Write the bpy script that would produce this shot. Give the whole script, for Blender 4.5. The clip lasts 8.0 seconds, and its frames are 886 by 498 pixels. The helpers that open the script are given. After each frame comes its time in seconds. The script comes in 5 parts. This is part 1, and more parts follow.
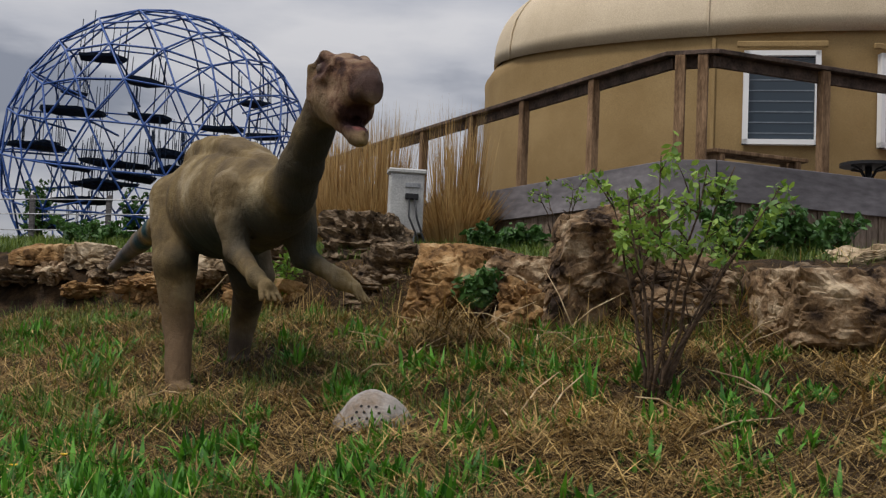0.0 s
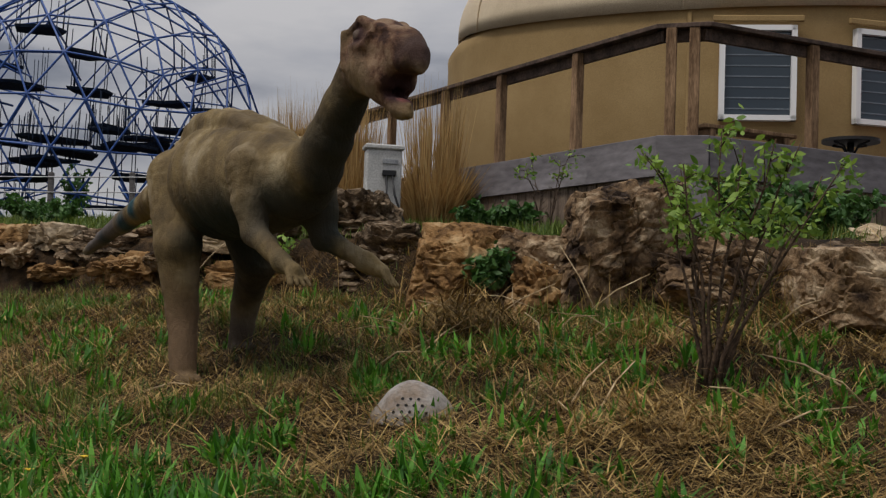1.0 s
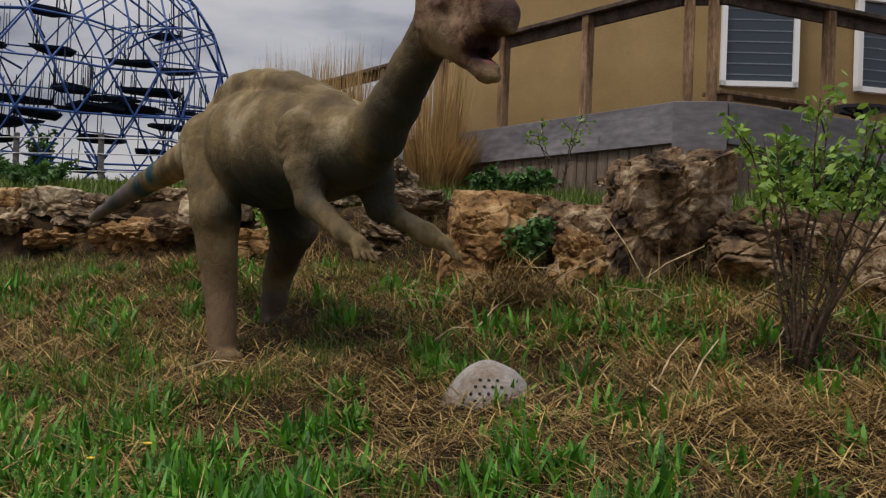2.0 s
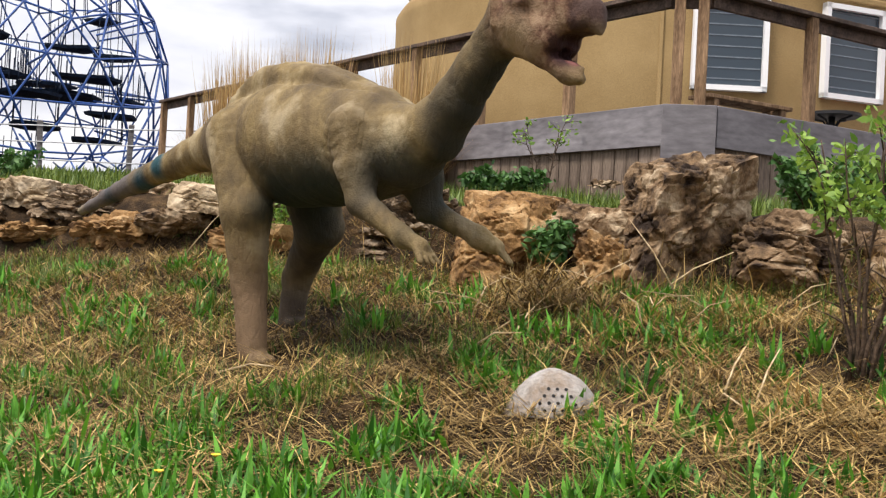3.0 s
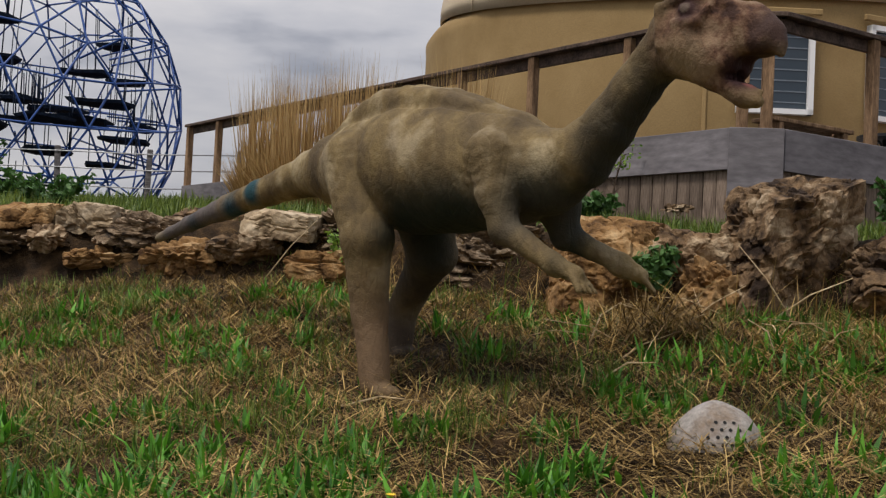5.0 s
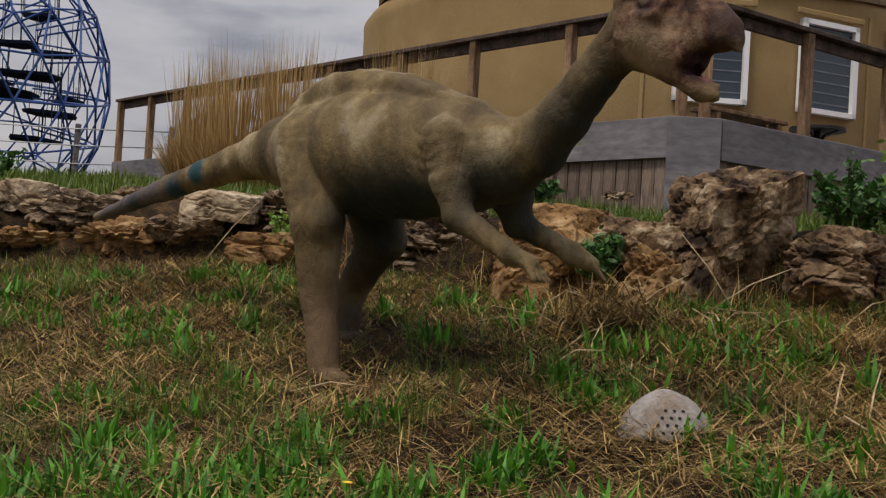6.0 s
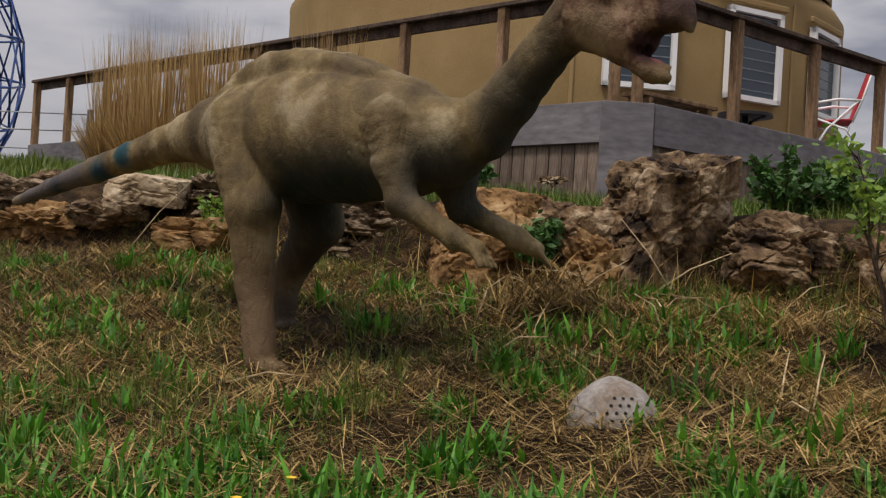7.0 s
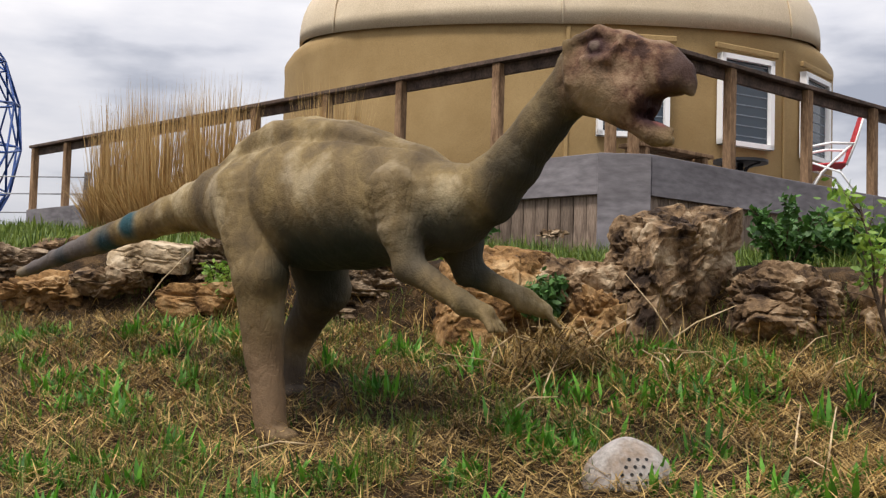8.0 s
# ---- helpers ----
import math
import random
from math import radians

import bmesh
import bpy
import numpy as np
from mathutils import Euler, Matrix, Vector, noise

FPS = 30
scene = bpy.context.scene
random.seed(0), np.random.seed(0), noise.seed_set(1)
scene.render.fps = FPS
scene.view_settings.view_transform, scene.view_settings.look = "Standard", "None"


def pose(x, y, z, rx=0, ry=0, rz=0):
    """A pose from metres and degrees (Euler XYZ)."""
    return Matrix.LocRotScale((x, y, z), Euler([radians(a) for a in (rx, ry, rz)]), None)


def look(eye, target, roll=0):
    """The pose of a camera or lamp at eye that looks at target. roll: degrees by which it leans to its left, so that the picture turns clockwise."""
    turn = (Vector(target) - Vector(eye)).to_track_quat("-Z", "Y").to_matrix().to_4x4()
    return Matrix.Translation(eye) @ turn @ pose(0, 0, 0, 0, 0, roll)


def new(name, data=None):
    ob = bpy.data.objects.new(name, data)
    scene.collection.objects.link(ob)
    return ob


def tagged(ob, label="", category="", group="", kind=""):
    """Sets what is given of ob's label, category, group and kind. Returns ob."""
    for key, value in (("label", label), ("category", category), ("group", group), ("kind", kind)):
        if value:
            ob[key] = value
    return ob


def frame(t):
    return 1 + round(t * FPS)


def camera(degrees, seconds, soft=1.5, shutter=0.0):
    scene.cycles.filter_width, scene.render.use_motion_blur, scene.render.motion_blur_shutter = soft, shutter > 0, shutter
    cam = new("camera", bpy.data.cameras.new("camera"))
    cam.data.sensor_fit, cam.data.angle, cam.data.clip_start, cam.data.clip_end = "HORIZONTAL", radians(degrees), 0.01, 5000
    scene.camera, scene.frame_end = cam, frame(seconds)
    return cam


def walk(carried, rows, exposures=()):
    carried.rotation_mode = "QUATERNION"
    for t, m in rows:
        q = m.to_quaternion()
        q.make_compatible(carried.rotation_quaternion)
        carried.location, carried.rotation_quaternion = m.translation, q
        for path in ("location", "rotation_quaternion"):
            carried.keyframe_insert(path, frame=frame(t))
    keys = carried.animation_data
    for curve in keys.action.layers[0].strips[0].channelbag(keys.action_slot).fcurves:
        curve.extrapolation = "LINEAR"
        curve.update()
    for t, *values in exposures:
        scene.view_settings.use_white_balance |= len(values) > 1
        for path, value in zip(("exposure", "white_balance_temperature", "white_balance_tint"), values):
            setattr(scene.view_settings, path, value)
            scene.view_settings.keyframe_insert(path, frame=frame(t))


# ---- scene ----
cam = camera(44.1, 8.0, soft=1.3)
PATH = [
    (0, (0.329, 0.291, 1.576), (0.198, 2.281, 1.718), 2.6),
    (0.5, (0.066, 0.429, 1.579), (-0.068, 2.422, 1.696), 2.5),
    (1, (-0.152, 0.588, 1.598), (-0.159, 2.585, 1.702), 2.1),
    (1.5, (-0.364, 0.751, 1.617), (-0.32, 2.75, 1.675), 2.6),
    (3, (-1.192, 1.03, 1.641), (-0.966, 3.017, 1.678), 3.1),
    (3.5, (-1.374, 1.112, 1.656), (-1.067, 3.086, 1.734), 5.0),
    (4, (-1.587, 1.109, 1.674), (-1.214, 3.067, 1.842), 3.1),
    (4.5, (-1.711, 1.207, 1.624), (-1.488, 3.191, 1.748), 3.0),
    (6, (-1.896, 1.267, 1.652), (-1.522, 3.231, 1.704), 3.6),
    (6.5, (-1.912, 1.316, 1.645), (-1.458, 3.263, 1.712), 4.6),
    (7, (-1.945, 1.407, 1.649), (-1.433, 3.34, 1.683), 3.4),
    (7.5, (-1.97, 1.388, 1.683), (-1.43, 3.314, 1.709), 2.0),
    (8, (-1.999, 1.395, 1.712), (-1.485, 3.324, 1.834), 1.7),
]
EXPOSURE = [(0, -0.57, 6550, 12), (0.5, -0.72, 6600, 12), (1, -0.87, 6650, 12), (1.7, -0.87, 6650, 13), (2.8, 0.43, 6700, 13), (3.5, 0.52, 6700, 13), (4.0, 0.62, 6700, 13), (4.5, 0.08, 6700, 13), (5.8, -0.67, 6750, 14), (6.5, -0.57, 6800, 15), (7.2, -0.57, 6800, 15), (7.5, -0.34, 6800, 15), (8, 0.13, 6700, 13)]
walk(cam, [(t, look(eye, target, roll)) for t, eye, target, roll in PATH], EXPOSURE)

# ---- light ----
SUN_UP, SUN_TURN = 63.0, 234.0
world = bpy.data.worlds.new("overcast_sky")
scene.world = world
world.use_nodes = True
wn, wl = world.node_tree.nodes, world.node_tree.links
wn.clear()
w_out = wn.new("ShaderNodeOutputWorld")
w_bg = wn.new("ShaderNodeBackground")
w_sky = wn.new("ShaderNodeTexSky")
w_sky.sky_type, w_sky.sun_disc = "NISHITA", False
w_sky.sun_elevation, w_sky.sun_rotation = radians(SUN_UP), radians(SUN_TURN)
w_gain = wn.new("ShaderNodeMix")
w_gain.data_type, w_gain.blend_type = "RGBA", "MULTIPLY"
w_gain.inputs[0].default_value = 1.0
w_gain.inputs[7].default_value = (0.09, 0.09, 0.09, 1)
w_co = wn.new("ShaderNodeTexCoord")
w_map = wn.new("ShaderNodeMapping")
w_map.inputs["Scale"].default_value = (1.6, 1.6, 5.5)
w_map.inputs["Location"].default_value = (0.95, 0.45, 0.7)
w_noise = wn.new("ShaderNodeTexNoise")
w_noise.inputs["Scale"].default_value = 2.0
w_noise.inputs["Detail"].default_value = 7
w_noise.inputs["Roughness"].default_value = 0.5
w_ramp = wn.new("ShaderNodeValToRGB")
w_ramp.color_ramp.elements[0].position, w_ramp.color_ramp.elements[0].color = 0.38, (0.42, 0.46, 0.55, 1)
w_ramp.color_ramp.elements[1].position, w_ramp.color_ramp.elements[1].color = 0.62, (1.03, 1.04, 1.07, 1)
w_mid = w_ramp.color_ramp.elements.new(0.48)
w_mid.color = (0.78, 0.81, 0.88, 1)
w_mix = wn.new("ShaderNodeMix")
w_mix.data_type = "RGBA"
w_mix.inputs[0].default_value = 0.9
wl.new(w_co.outputs["Generated"], w_map.inputs[0])
wl.new(w_map.outputs[0], w_noise.inputs["Vector"])
wl.new(w_noise.outputs["Fac"], w_ramp.inputs[0])
wl.new(w_sky.outputs[0], w_gain.inputs[6])
wl.new(w_gain.outputs[2], w_mix.inputs[6])
wl.new(w_ramp.outputs[0], w_mix.inputs[7])
w_split = wn.new("ShaderNodeSeparateXYZ")
w_rise = wn.new("ShaderNodeMapRange")
w_rise.inputs["From Min"].default_value, w_rise.inputs["From Max"].default_value = 0.0, 1.0
w_rise.inputs["To Min"].default_value, w_rise.inputs["To Max"].default_value = 0.70, 1.7
w_lift = wn.new("ShaderNodeMix")
w_lift.data_type, w_lift.blend_type = "RGBA", "MULTIPLY"
w_lift.inputs[0].default_value = 1.0
w_lift.clamp_result = False
wl.new(w_co.outputs["Generated"], w_split.inputs[0])
wl.new(w_split.outputs["Z"], w_rise.inputs[0])
wl.new(w_mix.outputs[2], w_lift.inputs[6])
wl.new(w_rise.outputs[0], w_lift.inputs[7])
wl.new(w_lift.outputs[2], w_bg.inputs[0])
w_bg.inputs[1].default_value = 1.0
wl.new(w_bg.outputs[0], w_out.inputs[0])
sun_data = bpy.data.lights.new("sun", "SUN")
sun_data.energy, sun_data.angle, sun_data.color = 3.7, radians(14), (1.0, 0.96, 0.9)
sun = new("sun", sun_data)
sun.matrix_world = pose(0, 0, 30, 90 - SUN_UP, 0, 180 - SUN_TURN)


# ---- materials ----
def surface(name, dark, light, scale=8.0, rough=0.85, bump=0.3, fine=60.0, stretch=(1, 1, 1), third=None, metal=0.0, vary=0.0, island=0.0, low=0.35, high=0.65):
    """A noise-mixed surface: two scales of colour, fine relief, and variation from piece to piece."""
    m = bpy.data.materials.new(name)
    m.use_nodes = True
    nt = m.node_tree
    n, l = nt.nodes, nt.links
    b = n["Principled BSDF"]
    co = n.new("ShaderNodeTexCoord")
    mp = n.new("ShaderNodeMapping")
    mp.inputs["Scale"].default_value = stretch
    l.new(co.outputs["Object"], mp.inputs[0])
    big = n.new("ShaderNodeTexNoise")
    big.inputs["Scale"].default_value, big.inputs["Detail"].default_value, big.inputs["Roughness"].default_value = scale, 8, 0.65
    l.new(mp.outputs[0], big.inputs["Vector"])
    ramp = n.new("ShaderNodeValToRGB")
    ramp.color_ramp.elements[0].position, ramp.color_ramp.elements[0].color = low, (*dark, 1)
    ramp.color_ramp.elements[1].position, ramp.color_ramp.elements[1].color = high, (*light, 1)
    if third:
        e = ramp.color_ramp.elements.new((low + high) / 2)
        e.color = (*third, 1)
    l.new(big.outputs["Fac"], ramp.inputs[0])
    small = n.new("ShaderNodeTexNoise")
    small.inputs["Scale"].default_value, small.inputs["Detail"].default_value = fine, 5
    l.new(mp.outputs[0], small.inputs["Vector"])
    grain = n.new("ShaderNodeMix")
    grain.data_type, grain.blend_type = "RGBA", "OVERLAY"
    grain.inputs[0].default_value = 0.55
    l.new(ramp.outputs[0], grain.inputs[6])
    l.new(small.outputs["Fac"], grain.inputs[7])
    last = grain.outputs[2]
    if vary or island:
        hsv = n.new("ShaderNodeHueSaturation")
        rng = n.new("ShaderNodeMapRange")
        src = n.new("ShaderNodeObjectInfo").outputs["Random"] if vary else n.new("ShaderNodeNewGeometry").outputs["Random Per Island"]
        amount = vary or island
        rng.inputs["To Min"].default_value, rng.inputs["To Max"].default_value = 1 - amount, 1 + amount
        l.new(src, rng.inputs[0])
        l.new(rng.outputs[0], hsv.inputs["Value"])
        l.new(last, hsv.inputs["Color"])
        last = hsv.outputs[0]
    l.new(last, b.inputs["Base Color"])
    b.inputs["Roughness"].default_value, b.inputs["Metallic"].default_value = rough, metal
    b.inputs["Specular IOR Level"].default_value = 0.2 if rough > 0.7 else 0.5
    if bump:
        add = n.new("ShaderNodeMath")
        add.operation = "ADD"
        l.new(big.outputs["Fac"], add.inputs[0])
        l.new(small.outputs["Fac"], add.inputs[1])
        bp = n.new("ShaderNodeBump")
        bp.inputs["Strength"].default_value, bp.inputs["Distance"].default_value = bump, 0.02
        l.new(add.outputs[0], bp.inputs["Height"])
        l.new(bp.outputs[0], b.inputs["Normal"])
    return m


def leafy(name, dark, light, rough=0.6, glow=0.25):
    """Leaves and blades: colour by piece, some light passes through."""
    m = bpy.data.materials.new(name)
    m.use_nodes = True
    n, l = m.node_tree.nodes, m.node_tree.links
    b, out = n["Principled BSDF"], n["Material Output"]
    ramp = n.new("ShaderNodeValToRGB")
    ramp.color_ramp.elements[0].color, ramp.color_ramp.elements[1].color = (*dark, 1), (*light, 1)
    l.new(n.new("ShaderNodeNewGeometry").outputs["Random Per Island"], ramp.inputs[0])
    l.new(ramp.outputs[0], b.inputs["Base Color"])
    b.inputs["Roughness"].default_value = rough
    tr = n.new("ShaderNodeBsdfTranslucent")
    l.new(ramp.outputs[0], tr.inputs[0])
    mx = n.new("ShaderNodeMixShader")
    mx.inputs[0].default_value = glow
    l.new(b.outputs[0], mx.inputs[1])
    l.new(tr.outputs[0], mx.inputs[2])
    l.new(mx.outputs[0], out.inputs[0])
    return m


def plain(name, color, rough=0.5, metal=0.0):
    m = bpy.data.materials.new(name)
    m.use_nodes = True
    b = m.node_tree.nodes["Principled BSDF"]
    b.inputs["Base Color"].default_value = (*color, 1)
    b.inputs["Roughness"].default_value, b.inputs["Metallic"].default_value = rough, metal
    return m


M_SOIL = surface("soil_and_thatch", (0.010, 0.006, 0.003), (0.09, 0.054, 0.024), 6, 0.95, 1.0, 70, third=(0.034, 0.02, 0.009))
M_ROCK = surface("limestone", (0.022, 0.013, 0.008), (0.42, 0.33, 0.22), 4, 0.92, 1.0, 34, third=(0.18, 0.115, 0.062), vary=0.2, low=0.38, high=0.64)
M_ROCK_PALE = surface("pale_limestone", (0.10, 0.065, 0.035), (0.52, 0.43, 0.31), 4, 0.9, 0.8, 30, third=(0.33, 0.25, 0.155), vary=0.1)
M_ROCK_DARK = surface("pitted_limestone", (0.012, 0.009, 0.007), (0.32, 0.25, 0.175), 8, 0.95, 1.0, 36, stretch=(1, 1, 2.4), third=(0.145, 0.10, 0.06), vary=0.15)
M_ROCK_GOLD = surface("ochre_limestone", (0.06, 0.03, 0.012), (0.42, 0.29, 0.15), 5, 0.9, 0.9, 36, third=(0.25, 0.14, 0.055), vary=0.12)
M_GREY_WOOD = surface("weathered_grey_board", (0.072, 0.068, 0.068), (0.208, 0.196, 0.192), 4, 0.85, 0.35, 30, stretch=(1, 1, 9), vary=0.12)
M_SKIRT = surface("brown_grey_skirt_plank", (0.10, 0.072, 0.054), (0.30, 0.23, 0.175), 5, 0.85, 0.35, 30, stretch=(3, 3, 0.5), vary=0.28)
M_RIM_WOOD = surface("painted_grey_rim_board", (0.115, 0.106, 0.112), (0.205, 0.192, 0.2), 1.6, 0.8, 0.15, 14, stretch=(0.5, 3, 1.5), vary=0.1)
M_POST_WOOD = surface("brown_weathered_post", (0.11, 0.064, 0.034), (0.33, 0.21, 0.12), 5, 0.85, 0.35, 40, stretch=(3, 3, 0.5), vary=0.15)
M_RAIL_WOOD = surface("dark_weathered_rail", (0.035, 0.025, 0.02), (0.13, 0.09, 0.07), 5, 0.8, 0.3, 40, vary=0.12)
M_CANVAS = surface("tan_canvas", (0.27, 0.18, 0.077), (0.33, 0.228, 0.103), 1.3, 0.8, 0.08, 120)
M_ROOF = surface("light_tan_canvas", (0.50, 0.405, 0.27), (0.60, 0.50, 0.35), 1.1, 0.65, 0.08, 90)
M_WHITE = plain("white_vinyl", (0.78, 0.78, 0.77), 0.45)
M_BLUE = surface("blue_painted_steel", (0.008, 0.045, 0.19), (0.02, 0.09, 0.34), 3, 0.45, 0.1, 50)
M_NET = surface("black_blue_netting", (0.006, 0.012, 0.024), (0.02, 0.034, 0.065), 12, 0.9, 0.4, 80)
M_STEEL = surface("galvanised_steel", (0.22, 0.23, 0.24), (0.42, 0.43, 0.44), 6, 0.5, 0.1, 60, metal=0.6)
M_DARK_METAL = plain("dark_metal", (0.02, 0.02, 0.022), 0.5, 0.4)
M_CABINET = surface("weathered_white_enamel", (0.36, 0.36, 0.35), (0.52, 0.52, 0.50), 4, 0.5, 0.05, 60)
M_RED = surface("red_mesh_fabric", (0.42, 0.02, 0.03), (0.55, 0.04, 0.05), 20, 0.7, 0.2, 200)
M_BARK = surface("shrub_bark", (0.03, 0.02, 0.014), (0.11, 0.075, 0.05), 25, 0.9, 0.5, 80)
M_GRASS = leafy("green_grass", (0.03, 0.075, 0.006), (0.165, 0.225, 0.028))
M_BROAD = leafy("broad_green_leaves", (0.017, 0.10, 0.006), (0.115, 0.34, 0.022))
M_STRAW = leafy("dry_straw", (0.14, 0.078, 0.02), (0.58, 0.40, 0.145), 0.8, 0.1)
M_THATCH = leafy("dead_grass", (0.022, 0.012, 0.004), (0.37, 0.245, 0.08), 0.9, 0.1)
M_REED = leafy("tan_ornamental_grass", (0.27, 0.15, 0.045), (0.60, 0.42, 0.18), 0.7, 0.25)
M_SHRUB_LEAF = leafy("shrub_leaves", (0.07, 0.165, 0.02), (0.26, 0.40, 0.06), 0.55, 0.35)
M_DARK_LEAF = leafy("dark_shrub_leaves", (0.025, 0.08, 0.015), (0.07, 0.17, 0.03), 0.6, 0.25)
M_STALK = surface("pale_dry_stalk", (0.30, 0.21, 0.11), (0.55, 0.44, 0.28), 14, 0.8, 0.2, 80, vary=0.2)
M_YELLOW = plain("yellow_petals", (0.75, 0.5, 0.03), 0.6)
M_PALE_STONE = surface("cast_stone_shell", (0.17, 0.12, 0.08), (0.33, 0.314, 0.292), 3.2, 0.8, 0.25, 60, third=(0.275, 0.253, 0.231))
M_HOLE = plain("black_hole", (0.008, 0.008, 0.008), 0.9)
M_MULLION = plain("window_glass_dark", (0.03, 0.045, 0.06), 0.08)
M_BLIND = surface("grey_blind", (0.10, 0.125, 0.15), (0.17, 0.20, 0.23), 6, 0.5, 0.05, 90)


# ---- mesh helpers ----
def part(name, bm, material, parent=None, label=""):
    """Links a bmesh as one mesh object under a thing or a part."""
    me = bpy.data.meshes.new(name)
    bm.to_mesh(me)
    bm.free()
    if material:
        me.materials.append(material)
    ob = new(name, me)
    ob.parent = parent
    if label:
        ob["label"] = label
    return ob


def raw(name, verts, faces, material, smooth=False):
    me = bpy.data.meshes.new(name)
    me.from_pydata(verts, [], faces)
    me.materials.append(material)
    if smooth:
        me.polygons.foreach_set("use_smooth", [True] * len(me.polygons))
    return new(name, me)


def box_bm(sx, sy, sz, bevel=0.004, at=(0, 0, 0)):
    bm = bmesh.new()
    bmesh.ops.create_cube(bm, size=1.0, matrix=Matrix.Translation(at) @ Matrix.Diagonal((sx, sy, sz, 1)))
    if bevel:
        bmesh.ops.bevel(bm, geom=bm.edges[:], offset=bevel, segments=1, affect="EDGES")
    return bm


def tube_bm(points, radii, sides=6, bm=None):
    """A tube along points, closed at both ends."""
    bm = bm or bmesh.new()
    points = [Vector(p) for p in points]
    rings = []
    for i, p in enumerate(points):
        d = (points[min(i + 1, len(points) - 1)] - points[max(i - 1, 0)]).normalized()
        side = d.cross(Vector((0.31, 0.17, 0.93))).normalized()
        up = side.cross(d)
        r = radii[i] if hasattr(radii, "__len__") else radii
        rings.append([bm.verts.new(p + (side * math.cos(a) + up * math.sin(a)) * r) for a in (2 * math.pi * k / sides for k in range(sides))])
    for a, b in zip(rings, rings[1:]):
        for k in range(sides):
            f = bm.faces.new((a[k], a[(k + 1) % sides], b[(k + 1) % sides], b[k]))
            f.smooth = True
    bm.faces.new(rings[0][::-1])
    bm.faces.new(rings[-1])
    return bm


def empty(name, at, turn=0.0):
    ob = new(name)
    ob.matrix_world = pose(*at, 0, 0, turn)
    ob.empty_display_size = 0.1
    return ob


def hash3(i, j, k, seed):
    h = (i * 374761393 + j * 668265263 + k * 2147483647 + seed * 1274126177) & 0xFFFFFFFF
    h = ((h ^ (h >> 13)) * 1274126177) & 0xFFFFFFFF
    return ((h ^ (h >> 16)) & 0xFFFF) / 65535.0


def vnoise(p, scale, seed=0):
    """Smooth value noise, 0 to 1, at the rows of p."""
    q = np.asarray(p, float) * scale + 1000.0
    i = np.floor(q).astype(np.int64)
    f = q - i
    f = f * f * (3 - 2 * f)
    total = 0
    for dx in (0, 1):
        for dy in (0, 1):
            for dz in (0, 1):
                w = (f[:, 0] if dx else 1 - f[:, 0]) * (f[:, 1] if dy else 1 - f[:, 1]) * (f[:, 2] if dz else 1 - f[:, 2])
                total = total + w * hash3(i[:, 0] + dx, i[:, 1] + dy, i[:, 2] + dz, seed)
    return total


def fbm(p, scale, seed=0, octaves=4):
    return sum(vnoise(p, scale * 2 ** o, seed + o) * 0.5 ** (o + 1) for o in range(octaves)) / (1 - 0.5 ** octaves)


# ---- ground ----
WALL_X = (-30.0, -8.0, -5.0, -3.5, -2.2, -1.2, 0.0, 1.0, 1.7, 3.0, 6.0, 30.0)
WALL_Y = (14.0, 11.0, 10.2, 9.7, 9.2, 8.7, 7.5, 7.0, 6.3, 5.9, 5.6, 5.0)


def ground_z(x, y):
    x, y = np.asarray(x, float), np.asarray(y, float)
    low = 1.16 + 0.19 * (np.maximum(y, -6) - 5.6) + 0.12 * (np.clip(x, -9, 9) + 0.8)
    up = 2.13 + 0.075 * (np.clip(y, 6, 33) - 9) + 0.03 * np.clip(x, -20, 12) - 0.02 * np.maximum(y - 36, 0)
    s = np.clip((y - np.interp(x, WALL_X, WALL_Y) + 0.25) / 0.6, 0, 1)
    s = s * s * (3 - 2 * s)
    p = np.stack([x.ravel(), y.ravel(), x.ravel() * 0], 1)
    rough = ((fbm(p, 0.9, 3) - 0.5) * 0.16 + (fbm(p, 5.0, 9, 3) - 0.5) * 0.06).reshape(x.shape)
    far = np.clip((np.hypot(x, y - 8) - 40) / 400, 0, 1)
    return (low * (1 - s) + np.maximum(up, low * 0.6) * s + rough) * (1 - far) - 30 * far


def stretch_axis(lo, hi, step, reach):
    out, d, v = [], step, lo
    while v > -reach:
        d *= 1.35
        v -= d
        out.append(v)
    inner = list(np.arange(lo, hi, step))
    d, v = step, inner[-1]
    tail = []
    while v < reach:
        d *= 1.35
        v += d
        tail.append(v)
    return np.array(out[::-1] + inner + tail)


gx, gy = stretch_axis(-6, 5, 0.06, 900), stretch_axis(1, 14, 0.06, 900)
GX, GY = np.meshgrid(gx, gy)
GZ = ground_z(GX, GY)
nx = len(gx)
g_verts = np.stack([GX.ravel(), GY.ravel(), GZ.ravel()], 1)
g_faces = [(r * nx + c, r * nx + c + 1, (r + 1) * nx + c + 1, (r + 1) * nx + c) for r in range(len(gy) - 1) for c in range(nx - 1)]
ground = tagged(raw("ground", g_verts.tolist(), g_faces, M_SOIL, True), "brown sloping soil covered with dead thatch and grass", "ground", kind="structure")


def gz(x, y):
    return float(ground_z(np.array([x]), np.array([y]))[0])


# ---- deck ----
DECK_Z, RAIL_Z = 3.125, 4.09
LEFT0, RIGHT0 = Vector((1.62, 9.93)), Vector((2.04, 9.82))
U, V = Vector((-0.518, 0.855)).normalized(), Vector((0.905, 0.424)).normalized()
LEFT_LEN, RIGHT_LEN = 10.55, 7.5


def on_left(s):
    return LEFT0 + U * s


def on_right(s):
    return RIGHT0 + V * s


